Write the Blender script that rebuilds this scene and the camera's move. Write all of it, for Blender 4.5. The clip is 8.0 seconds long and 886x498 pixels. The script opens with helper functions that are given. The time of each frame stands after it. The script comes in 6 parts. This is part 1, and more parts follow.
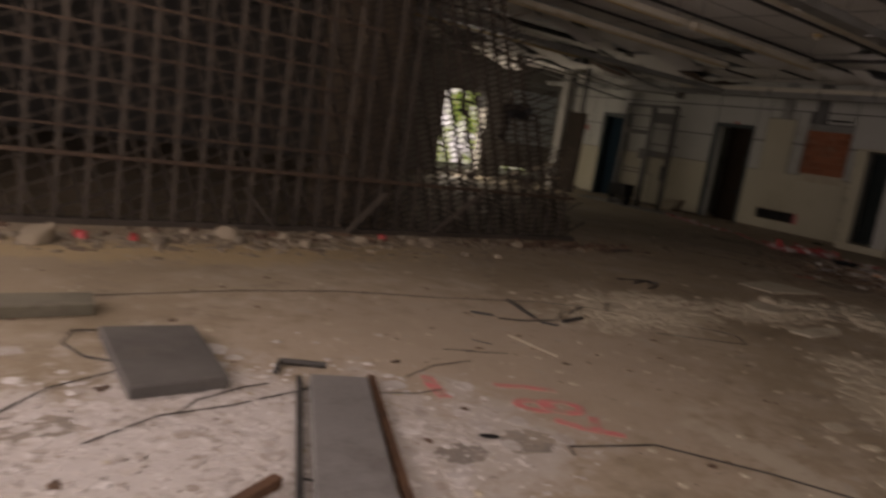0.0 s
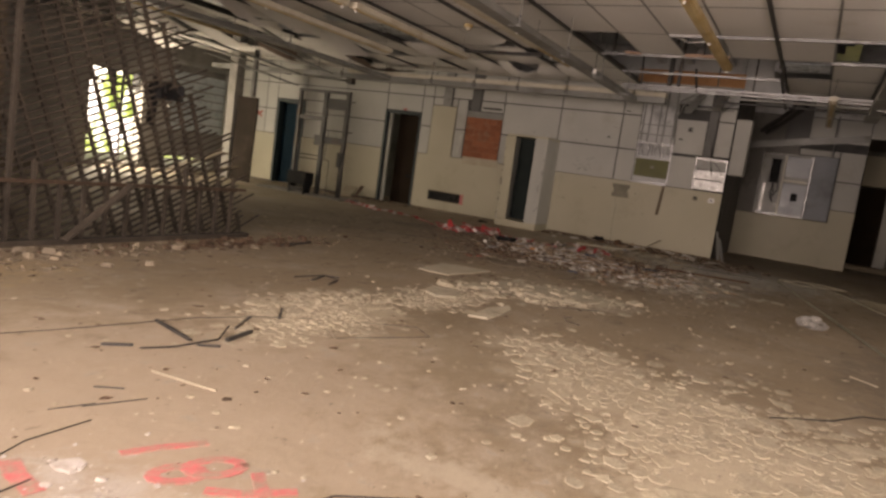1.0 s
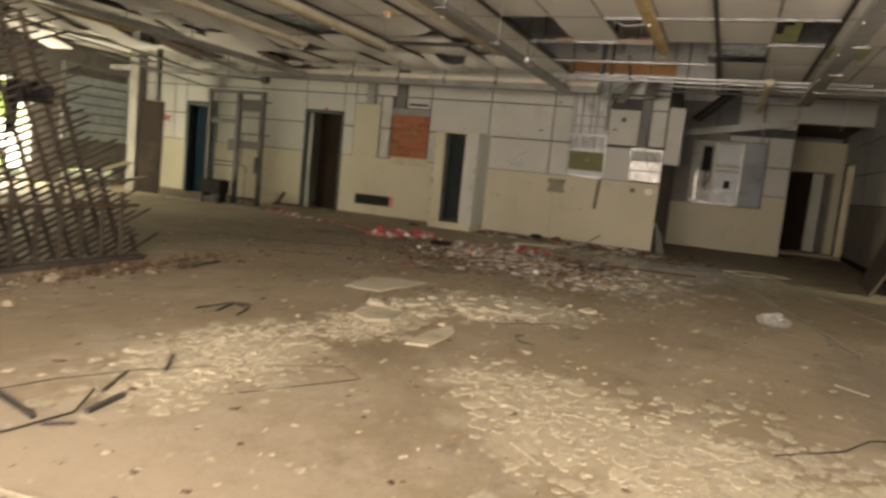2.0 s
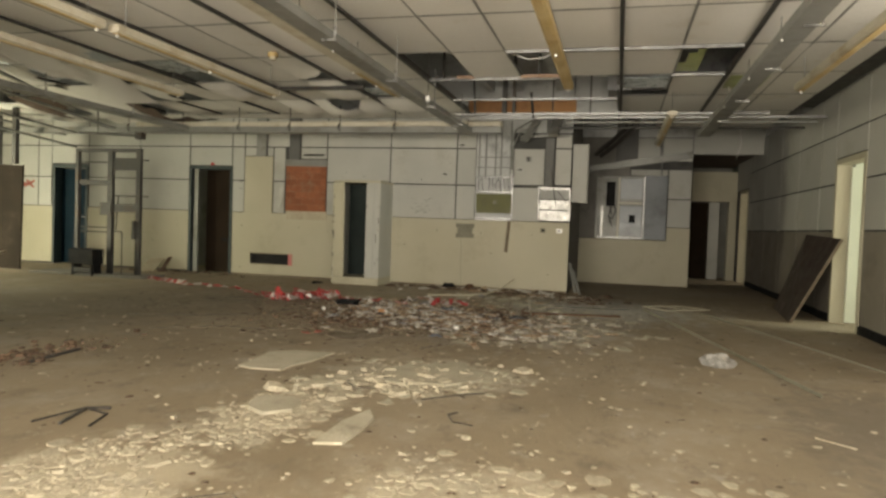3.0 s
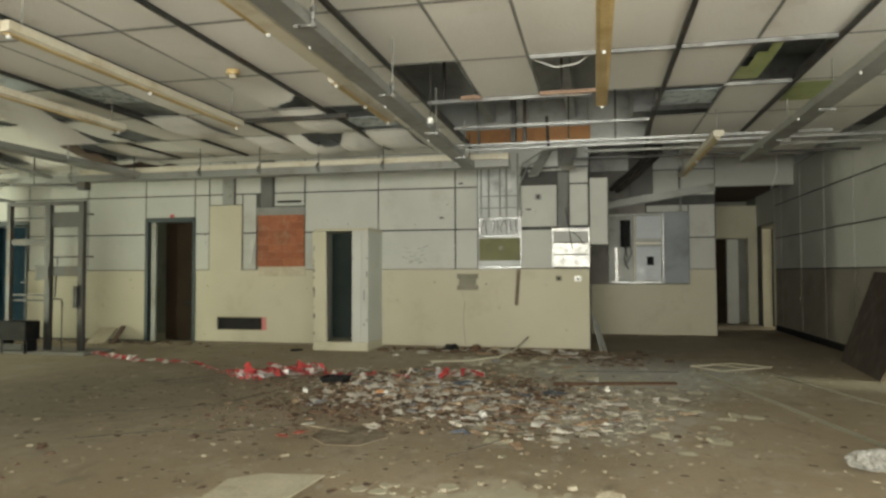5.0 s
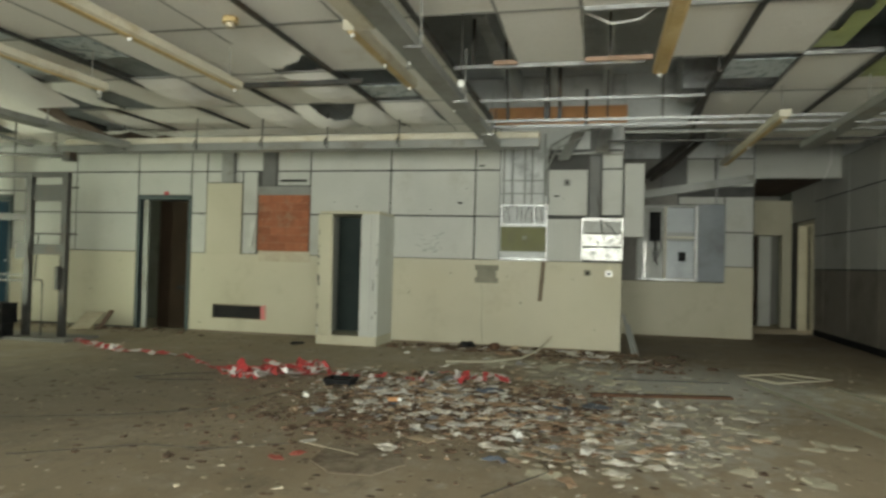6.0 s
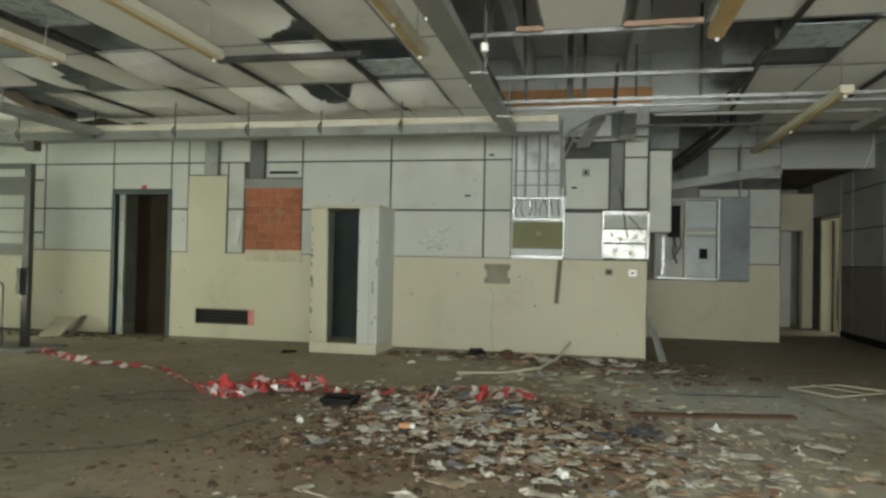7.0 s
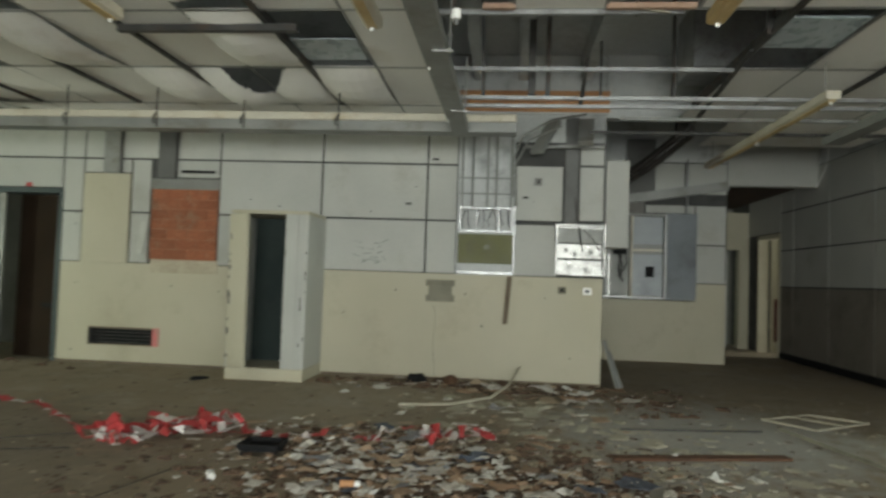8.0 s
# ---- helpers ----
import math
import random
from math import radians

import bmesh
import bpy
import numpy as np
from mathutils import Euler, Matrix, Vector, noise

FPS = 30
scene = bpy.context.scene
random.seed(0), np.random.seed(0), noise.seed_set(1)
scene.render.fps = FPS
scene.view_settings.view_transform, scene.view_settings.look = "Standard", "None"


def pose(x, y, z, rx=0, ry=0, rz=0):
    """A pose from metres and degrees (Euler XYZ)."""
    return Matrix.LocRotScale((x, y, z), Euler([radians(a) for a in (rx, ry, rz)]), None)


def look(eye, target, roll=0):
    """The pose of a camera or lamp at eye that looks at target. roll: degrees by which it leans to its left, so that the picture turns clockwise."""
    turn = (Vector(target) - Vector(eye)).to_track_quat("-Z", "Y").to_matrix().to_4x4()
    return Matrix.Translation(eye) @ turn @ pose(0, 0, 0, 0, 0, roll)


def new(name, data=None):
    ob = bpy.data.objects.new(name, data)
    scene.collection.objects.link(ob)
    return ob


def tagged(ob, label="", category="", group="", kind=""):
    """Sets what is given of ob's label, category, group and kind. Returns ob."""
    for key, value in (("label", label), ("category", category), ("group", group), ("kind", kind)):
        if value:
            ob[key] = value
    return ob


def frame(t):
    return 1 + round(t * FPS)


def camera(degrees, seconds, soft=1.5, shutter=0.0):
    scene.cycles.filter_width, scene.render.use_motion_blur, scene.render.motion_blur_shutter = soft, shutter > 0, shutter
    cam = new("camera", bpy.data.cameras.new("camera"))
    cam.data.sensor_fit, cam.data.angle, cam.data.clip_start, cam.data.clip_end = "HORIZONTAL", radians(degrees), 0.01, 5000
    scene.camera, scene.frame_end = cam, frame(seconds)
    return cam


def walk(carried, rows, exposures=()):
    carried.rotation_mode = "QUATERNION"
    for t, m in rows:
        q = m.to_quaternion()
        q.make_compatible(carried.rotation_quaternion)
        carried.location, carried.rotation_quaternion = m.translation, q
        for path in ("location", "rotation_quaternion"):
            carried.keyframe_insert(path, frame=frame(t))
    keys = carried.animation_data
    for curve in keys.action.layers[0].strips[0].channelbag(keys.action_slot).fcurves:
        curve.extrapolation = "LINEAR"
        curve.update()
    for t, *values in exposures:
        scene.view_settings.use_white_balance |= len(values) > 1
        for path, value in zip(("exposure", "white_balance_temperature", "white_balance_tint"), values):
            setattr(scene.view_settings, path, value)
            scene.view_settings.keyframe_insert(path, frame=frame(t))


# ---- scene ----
cam = camera(65.9, 8.0, soft=2.7, shutter=0.35)
PATH = [
    (0, (0.254, 0.181, 1.097), (1.431, 1.761, 0.749), 8.6),
    (0.5, (0.466, 0.357, 1.096), (2.066, 1.504, 0.745), 10.0),
    (1, (0.816, 0.5, 1.092), (2.574, 1.419, 0.84), 8.0),
    (1.5, (1.111, 0.659, 1.085), (2.895, 1.517, 0.801), 6.4),
    (2, (1.51, 0.843, 1.097), (3.353, 1.586, 0.867), 5.7),
    (2.2, (1.658, 0.904, 1.105), (3.56, 1.488, 0.905), 6.2),
    (3.3, (2.45, 1.285, 1.095), (4.39, 1.766, 1.054), 2.0),
    (3.5, (2.599, 1.38, 1.104), (4.545, 1.842, 1.094), 2.9),
    (4, (3.007, 1.58, 1.125), (4.986, 1.864, 1.169), -0.4),
    (4.5, (3.415, 1.735, 1.167), (5.37, 2.151, 1.234), -0.5),
    (4.7, (3.557, 1.779, 1.149), (5.502, 2.239, 1.226), -0.5),
    (5.8, (4.504, 2.191, 1.149), (6.477, 2.516, 1.19), 1.4),
    (6, (4.654, 2.255, 1.147), (6.603, 2.702, 1.188), 1.5),
    (6.5, (5.054, 2.438, 1.129), (6.982, 2.967, 1.148), 1.8),
    (7, (5.467, 2.64, 1.15), (7.423, 3.061, 1.187), 1.2),
    (7.5, (5.841, 2.774, 1.150), (7.792, 3.212, 1.188), 0.7),
    (8, (6.290, 3.013, 1.151), (8.279, 3.206, 1.237), 2.0),
]
EXPOSURES = [(0.0, -2.57, 7400, 33), (0.5, -1.17, 7600, 35), (1.0, -0.70, 7900, 31), (1.5, -0.40, 8050, 27), (2.0, -0.22, 8050, 19),
             (3.5, 0.28, 7350, 10), (4.5, 0.48, 7050, 7), (6.0, 0.42, 6600, -1), (7.0, 0.42, 6350, 0), (8.0, 0.22, 6250, 3)]
walk(cam, [(t, look(eye, target, roll)) for t, eye, target, roll in PATH], EXPOSURES)


# ---- world and light ----
world = bpy.data.worlds.new("sky")
scene.world = world
world.use_nodes = True
wn = world.node_tree.nodes
sky = wn.new("ShaderNodeTexSky")
sky.sky_type, sky.sun_disc = "NISHITA", False
sky.sun_elevation, sky.sun_rotation = radians(42), radians(20)
world.node_tree.links.new(sky.outputs[0], wn["Background"].inputs[0])
wn["Background"].inputs[1].default_value = 0.12

sun_data = bpy.data.lights.new("sun", "SUN")
sun_data.energy, sun_data.angle, sun_data.color = 3.0, radians(0.6), (1.0, 0.95, 0.86)
sun = new("sun", sun_data)
sun.matrix_world = look((10, 40, 36), (10, 12, 0))


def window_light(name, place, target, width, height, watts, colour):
    """A rectangular lamp that stands for a window's daylight, known or added."""
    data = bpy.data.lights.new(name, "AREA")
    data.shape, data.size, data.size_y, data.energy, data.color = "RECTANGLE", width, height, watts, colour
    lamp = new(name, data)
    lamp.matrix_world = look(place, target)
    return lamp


window_light("daylight_back", (-1.36, 2.9, 1.45), (5, 2.9, 4.3), 5.4, 2.3, 800, (1.0, 0.98, 0.92))
# no windows known on this side: two lamps added to brighten floor and ceiling
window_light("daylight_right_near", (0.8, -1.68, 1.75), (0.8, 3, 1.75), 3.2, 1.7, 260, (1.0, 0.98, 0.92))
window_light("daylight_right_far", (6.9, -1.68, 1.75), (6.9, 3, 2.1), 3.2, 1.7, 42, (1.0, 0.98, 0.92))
window_light("daylight_side", (10.75, 14.22, 1.1), (13.0, 10.6, 0.5), 1.25, 1.9, 245, (0.97, 1.0, 0.80))
window_light("daylight_side_room", (11.2, -5.0, 1.7), (11.4, 0, 1.2), 2.0, 1.4, 190, (0.92, 1.0, 0.88))
# lamp standing free in a windowless room, added so that its doorway is bright
window_light("daylight_corridor_room", (19.1, -4.0, 1.7), (19.1, 0, 1.2), 1.2, 1.2, 34, (1.0, 0.97, 0.85))


# ---- materials ----
def ramp(nt, fac, stops):
    node = nt.nodes.new("ShaderNodeValToRGB")
    els = node.color_ramp.elements
    while len(els) < len(stops):
        els.new(0.5)
    for e, (p, c) in zip(els, stops):
        e.position, e.color = p, (*c, 1)
    nt.links.new(fac, node.inputs[0])
    return node.outputs[0]


def noise_tex(nt, scale, detail=5.0, rough=0.6, stretch=None, vec=None):
    node = nt.nodes.new("ShaderNodeTexNoise")
    node.inputs["Scale"].default_value, node.inputs["Detail"].default_value = scale, detail
    node.inputs["Roughness"].default_value = rough
    if vec is None:
        vec = nt.nodes.new("ShaderNodeNewGeometry").outputs["Position"]
    if stretch:
        m = nt.nodes.new("ShaderNodeMapping")
        m.inputs["Scale"].default_value = stretch
        nt.links.new(vec, m.inputs["Vector"])
        vec = m.outputs[0]
    nt.links.new(vec, node.inputs["Vector"])
    return node.outputs["Fac"]


def mix(nt, fac, a, b, mode="MIX"):
    node = nt.nodes.new("ShaderNodeMix")
    node.data_type, node.blend_type = "RGBA", mode
    for socket, v in ((node.inputs[0], fac), (node.inputs[6], a), (node.inputs[7], b)):
        if isinstance(v, tuple):
            socket.default_value = (*v, 1)
        elif isinstance(v, (int, float)):
            socket.default_value = v
        else:
            nt.links.new(v, socket)
    return node.outputs[2]


def surface(name, a, b, dirt, scale=3.0, grain=60.0, rough=0.7, metal=0.0, bump=0.25, stain=(0.52, 0.72), vary=0.12, streak=None, island=False):
    """A worn surface: two tones at a broad scale, fine grain, stains of the dirt colour, relief."""
    m = bpy.data.materials.new(name)
    m.use_nodes = True
    nt = m.node_tree
    bsdf = nt.nodes["Principled BSDF"]
    broad = ramp(nt, noise_tex(nt, scale), [(0.35, a), (0.68, b)])
    dirty = ramp(nt, noise_tex(nt, scale * 0.7 + 0.37, 8.0, 0.72, streak), [(stain[0], (0, 0, 0)), (stain[1], (1, 1, 1))])
    col = mix(nt, dirty, broad, dirt)
    fine = ramp(nt, noise_tex(nt, grain, 3.0, 0.7), [(0.3, (1 - vary * 1.6,) * 3), (0.7, (1, 1, 1))])
    col = mix(nt, 1.0, col, fine, "MULTIPLY")
    if island:
        source = nt.nodes.new("ShaderNodeNewGeometry").outputs["Random Per Island"]
    else:
        source = nt.nodes.new("ShaderNodeObjectInfo").outputs["Random"]
    each = ramp(nt, source, [(0.0, (1 - vary,) * 3), (1.0, (1, 1, 1))])
    col = mix(nt, 1.0, col, each, "MULTIPLY")
    nt.links.new(col, bsdf.inputs["Base Color"])
    bsdf.inputs["Metallic"].default_value = metal
    r = ramp(nt, noise_tex(nt, scale * 4, 4.0), [(0.3, (max(0.04, rough - 0.12),) * 3), (0.7, (min(1, rough + 0.12),) * 3)])
    nt.links.new(r, bsdf.inputs["Roughness"])
    bn = nt.nodes.new("ShaderNodeBump")
    bn.inputs["Strength"].default_value, bn.inputs["Distance"].default_value = bump, 0.01
    nt.links.new(noise_tex(nt, grain * 0.6, 5.0), bn.inputs["Height"])
    nt.links.new(bn.outputs[0], bsdf.inputs["Normal"])
    return m


def floor_material():
    """Worn screed: brown-grey, pale dust round the rubble, dark stains and scuffs, some light and shade painted in."""
    m = bpy.data.materials.new("worn_screed")
    m.use_nodes = True
    nt = m.node_tree
    bsdf = nt.nodes["Principled BSDF"]
    pos = nt.nodes.new("ShaderNodeNewGeometry").outputs["Position"]
    col = ramp(nt, noise_tex(nt, 0.55, 6.0, 0.6), [(0.30, (0.215, 0.168, 0.108)), (0.52, (0.275, 0.222, 0.152)), (0.72, (0.335, 0.28, 0.20))])
    dust = ramp(nt, noise_tex(nt, 1.7, 9.0, 0.74), [(0.5, (0, 0, 0)), (0.68, (0.7, 0.7, 0.7))])
    col = mix(nt, dust, col, (0.37, 0.325, 0.26))
    dark = ramp(nt, noise_tex(nt, 2.6, 9.0, 0.75, (1.0, 1.4, 1.0)), [(0.53, (0, 0, 0)), (0.68, (0.75, 0.75, 0.75))])
    col = mix(nt, dark, col, (0.14, 0.115, 0.082))
    # plaster dust trodden in round the heaps, plus broad tones painted in for brightness
    warp = nt.nodes.new("ShaderNodeTexNoise")
    warp.inputs["Scale"].default_value, warp.inputs["Detail"].default_value = 1.6, 6.0
    nt.links.new(pos, warp.inputs["Vector"])
    push = nt.nodes.new("ShaderNodeVectorMath")
    push.operation = "MULTIPLY_ADD"
    push.inputs[1].default_value, push.inputs[2].default_value = (0.9, 0.9, 0), (-0.45, -0.45, 0)
    nt.links.new(warp.outputs["Color"], push.inputs[0])
    shifted = nt.nodes.new("ShaderNodeVectorMath")
    nt.links.new(pos, shifted.inputs[0])
    nt.links.new(push.outputs[0], shifted.inputs[1])
    ragged = noise_tex(nt, 5.5, 9.0, 0.72)
    # (2.4, 2.6), (6.3, -0.5), (9.8, 6.6): uneven light painted in with dust and stain tones
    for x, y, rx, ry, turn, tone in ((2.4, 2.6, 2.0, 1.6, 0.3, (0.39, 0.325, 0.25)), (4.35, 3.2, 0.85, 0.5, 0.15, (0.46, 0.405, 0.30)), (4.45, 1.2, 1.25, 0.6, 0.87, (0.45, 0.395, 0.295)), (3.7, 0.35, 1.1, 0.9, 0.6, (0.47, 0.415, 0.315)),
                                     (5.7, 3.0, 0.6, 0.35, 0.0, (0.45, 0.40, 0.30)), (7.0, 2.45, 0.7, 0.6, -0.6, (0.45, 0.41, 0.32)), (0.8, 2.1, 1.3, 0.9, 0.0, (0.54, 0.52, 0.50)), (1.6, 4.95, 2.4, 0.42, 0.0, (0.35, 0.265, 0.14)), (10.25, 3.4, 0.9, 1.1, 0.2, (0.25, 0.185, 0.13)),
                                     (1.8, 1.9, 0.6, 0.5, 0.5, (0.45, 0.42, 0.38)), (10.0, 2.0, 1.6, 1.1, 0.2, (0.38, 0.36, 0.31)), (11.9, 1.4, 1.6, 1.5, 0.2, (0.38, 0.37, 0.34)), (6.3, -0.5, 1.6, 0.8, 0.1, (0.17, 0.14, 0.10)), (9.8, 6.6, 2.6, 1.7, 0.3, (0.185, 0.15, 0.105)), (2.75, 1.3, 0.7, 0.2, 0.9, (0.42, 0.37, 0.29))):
        local = nt.nodes.new("ShaderNodeMapping")
        local.vector_type = "TEXTURE"
        local.inputs["Location"].default_value = (x, y, 0)
        local.inputs["Rotation"].default_value = (0, 0, turn)
        local.inputs["Scale"].default_value = (rx, ry, 1)
        nt.links.new(shifted.outputs[0], local.inputs["Vector"])
        d = nt.nodes.new("ShaderNodeVectorMath")
        d.operation = "LENGTH"
        nt.links.new(local.outputs[0], d.inputs[0])
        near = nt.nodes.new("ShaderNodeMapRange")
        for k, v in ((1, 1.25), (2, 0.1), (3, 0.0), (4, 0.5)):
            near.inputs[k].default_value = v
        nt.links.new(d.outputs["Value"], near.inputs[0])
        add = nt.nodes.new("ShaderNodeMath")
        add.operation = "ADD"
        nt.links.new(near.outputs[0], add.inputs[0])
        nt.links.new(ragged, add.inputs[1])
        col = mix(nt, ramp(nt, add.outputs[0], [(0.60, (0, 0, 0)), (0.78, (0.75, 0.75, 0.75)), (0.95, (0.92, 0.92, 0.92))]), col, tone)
    scuff = ramp(nt, noise_tex(nt, 9.0, 6.0, 0.7), [(0.63, (0, 0, 0)), (0.69, (0.8, 0.8, 0.8))])
    col = mix(nt, scuff, col, (0.15, 0.125, 0.098))
    pale = ramp(nt, noise_tex(nt, 13.0, 5.0, 0.7, (1, 0.8, 1)), [(0.67, (0, 0, 0)), (0.71, (0.7, 0.7, 0.7))])
    col = mix(nt, pale, col, (0.42, 0.38, 0.31))
    fine = ramp(nt, noise_tex(nt, 120, 3.0, 0.7), [(0.3, (0.82,) * 3), (0.7, (1, 1, 1))])
    col = mix(nt, 1.0, col, fine, "MULTIPLY")
    nt.links.new(col, bsdf.inputs["Base Color"])
    nt.links.new(ramp(nt, noise_tex(nt, 1.1, 5.0), [(0.35, (0.6,) * 3), (0.65, (0.92,) * 3)]), bsdf.inputs["Roughness"])
    bn = nt.nodes.new("ShaderNodeBump")
    bn.inputs["Strength"].default_value, bn.inputs["Distance"].default_value = 0.4, 0.015
    nt.links.new(noise_tex(nt, 14.0, 9.0, 0.7), bn.inputs["Height"])
    nt.links.new(bn.outputs[0], bsdf.inputs["Normal"])
    return m


def mixed_litter(name, tones, rough=0.85):
    """Scraps of many kinds: one tone a piece, with creases and dirt."""
    m = bpy.data.materials.new(name)
    m.use_nodes = True
    nt = m.node_tree
    bsdf = nt.nodes["Principled BSDF"]
    source = nt.nodes.new("ShaderNodeNewGeometry").outputs["Random Per Island"]
    node = nt.nodes.new("ShaderNodeValToRGB")
    node.color_ramp.interpolation = "CONSTANT"
    els = node.color_ramp.elements
    while len(els) < len(tones):
        els.new(0.5)
    for k, (e, c) in enumerate(zip(els, tones)):
        e.position, e.color = k / len(tones), (*c, 1)
    nt.links.new(source, node.inputs[0])
    soil = ramp(nt, noise_tex(nt, 14, 7.0, 0.78), [(0.44, (0, 0, 0)), (0.68, (0.7, 0.7, 0.7))])
    col = mix(nt, soil, node.outputs[0], (0.24, 0.185, 0.13))
    nt.links.new(col, bsdf.inputs["Base Color"])
    bsdf.inputs["Roughness"].default_value = rough
    bn = nt.nodes.new("ShaderNodeBump")
    bn.inputs["Strength"].default_value, bn.inputs["Distance"].default_value = 0.4, 0.01
    nt.links.new(noise_tex(nt, 40, 5.0), bn.inputs["Height"])
    nt.links.new(bn.outputs[0], bsdf.inputs["Normal"])
    return m


SCREED = floor_material()
PANEL = surface("white_wall_panel", (0.43, 0.435, 0.406), (0.497, 0.501, 0.468), (0.33, 0.31, 0.26), 1.1, 90, 0.62, bump=0.08, stain=(0.55, 0.82), vary=0.08)
CREAM = surface("cream_wall_paint", (0.43, 0.401, 0.298), (0.481, 0.451, 0.347), (0.32, 0.28, 0.2), 0.9, 80, 0.6, bump=0.1, stain=(0.55, 0.82), vary=0.05)
PALEGREEN = surface("pale_green_white_paint", (0.56, 0.60, 0.50), (0.63, 0.67, 0.56), (0.42, 0.42, 0.33), 1.0, 80, 0.6, bump=0.1, stain=(0.58, 0.82), vary=0.05)
BROWNPAINT = surface("brown_wainscot_paint", (0.20, 0.18, 0.15), (0.25, 0.225, 0.19), (0.12, 0.10, 0.085), 1.0, 80, 0.62, bump=0.1, vary=0.06)
JOINT = surface("dark_joint_backing", (0.055, 0.055, 0.055), (0.09, 0.09, 0.085), (0.03, 0.03, 0.03), 3, 60, 0.85)
CONCRETE = surface("raw_concrete", (0.20, 0.19, 0.175), (0.28, 0.27, 0.25), (0.12, 0.11, 0.10), 1.2, 40, 0.9, bump=0.5)
UPPER = surface("grey_wall_head", (0.58, 0.60, 0.60), (0.68, 0.70, 0.70), (0.27, 0.27, 0.27), 1.4, 50, 0.9, bump=0.3)
SLAB = surface("concrete_slab_soffit", (0.55, 0.58, 0.60), (0.65, 0.68, 0.70), (0.3, 0.31, 0.32), 0.8, 30, 0.9, bump=0.5)
TILE = surface("white_ceiling_tile", (0.84, 0.825, 0.79), (0.90, 0.885, 0.85), (0.62, 0.55, 0.43), 0.8, 70, 0.9, bump=0.15, stain=(0.56, 0.82), vary=0.10, island=True)
DARKSTEEL = surface("dark_steel", (0.055, 0.055, 0.055), (0.10, 0.098, 0.092), (0.10, 0.06, 0.035), 4, 60, 0.55, 0.5, 0.15)
GREYSTEEL = surface("grey_painted_steel", (0.24, 0.245, 0.235), (0.32, 0.325, 0.31), (0.16, 0.14, 0.11), 2, 80, 0.5, 0.25, 0.1)
BLUESTEEL = surface("pale_blue_grey_enamel", (0.30, 0.325, 0.35), (0.37, 0.395, 0.42), (0.2, 0.21, 0.22), 2, 60, 0.42, 0.1, 0.08)
BLUEDOOR = surface("blue_grey_enamel", (0.15, 0.17, 0.19), (0.20, 0.22, 0.245), (0.11, 0.12, 0.13), 2, 60, 0.5, 0.1, 0.08)
GALV = surface("galvanised_steel", (0.34, 0.345, 0.35), (0.46, 0.465, 0.47), (0.18, 0.17, 0.16), 6, 40, 0.42, 0.8, 0.3)
MIRRORSTEEL = surface("bright_tin_lining", (0.27, 0.27, 0.265), (0.42, 0.42, 0.41), (0.12, 0.115, 0.11), 7, 30, 0.36, 1.0, 0.6)
DULLDUCT = surface("dark_grey_duct_paint", (0.115, 0.115, 0.112), (0.15, 0.15, 0.146), (0.09, 0.085, 0.08), 3, 70, 0.6, 0.1, 0.1)
RUST = surface("rusty_steel", (0.105, 0.055, 0.032), (0.165, 0.085, 0.046), (0.07, 0.04, 0.025), 8, 60, 0.85, 0.25, 0.4)
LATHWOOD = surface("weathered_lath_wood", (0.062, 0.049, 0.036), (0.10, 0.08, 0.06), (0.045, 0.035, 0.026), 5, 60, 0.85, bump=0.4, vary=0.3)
BOARDWOOD = surface("stained_plywood", (0.14, 0.105, 0.07), (0.19, 0.15, 0.105), (0.07, 0.05, 0.035), 1.6, 50, 0.8, bump=0.2)
DARKWOOD = surface("dark_brown_laminate", (0.034, 0.022, 0.018), (0.052, 0.034, 0.027), (0.09, 0.075, 0.065), 1.5, 60, 0.5, bump=0.1, stain=(0.6, 0.9))
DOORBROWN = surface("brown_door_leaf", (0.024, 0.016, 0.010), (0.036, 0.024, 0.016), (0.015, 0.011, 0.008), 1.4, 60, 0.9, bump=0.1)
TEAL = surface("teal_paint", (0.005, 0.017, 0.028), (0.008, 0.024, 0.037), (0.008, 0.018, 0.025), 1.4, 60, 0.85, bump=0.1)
FRAMEGREEN = surface("dark_green_frame_paint", (0.022, 0.04, 0.042), (0.036, 0.056, 0.058), (0.015, 0.02, 0.02), 3, 60, 0.5, bump=0.1)
BRICK = surface("orange_hollow_brick", (0.34, 0.115, 0.055), (0.42, 0.155, 0.078), (0.40, 0.27, 0.18), 5, 50, 0.9, bump=0.5, vary=0.25)
MORTAR = surface("brick_dust_mortar", (0.30, 0.125, 0.068), (0.38, 0.175, 0.10), (0.36, 0.24, 0.16), 6, 60, 0.95, bump=0.5)
PLASTER = surface("broken_plaster", (0.50, 0.44, 0.33), (0.575, 0.52, 0.40), (0.42, 0.355, 0.255), 7, 50, 0.92, bump=0.3, vary=0.22, island=True)
PINKWOOD = surface("pinkish_softwood", (0.42, 0.27, 0.19), (0.52, 0.36, 0.27), (0.3, 0.2, 0.14), 5, 70, 0.8, bump=0.2)
OLDCARD = surface("sodden_card", (0.24, 0.20, 0.145), (0.31, 0.265, 0.195), (0.12, 0.085, 0.055), 6, 60, 0.92, bump=0.3, stain=(0.42, 0.6))
OLDGYPSUM = surface("dusty_gypsum_sheet", (0.45, 0.415, 0.315), (0.54, 0.50, 0.395), (0.27, 0.235, 0.175), 4, 60, 0.92, bump=0.3, stain=(0.54, 0.74), vary=0.15, island=True)
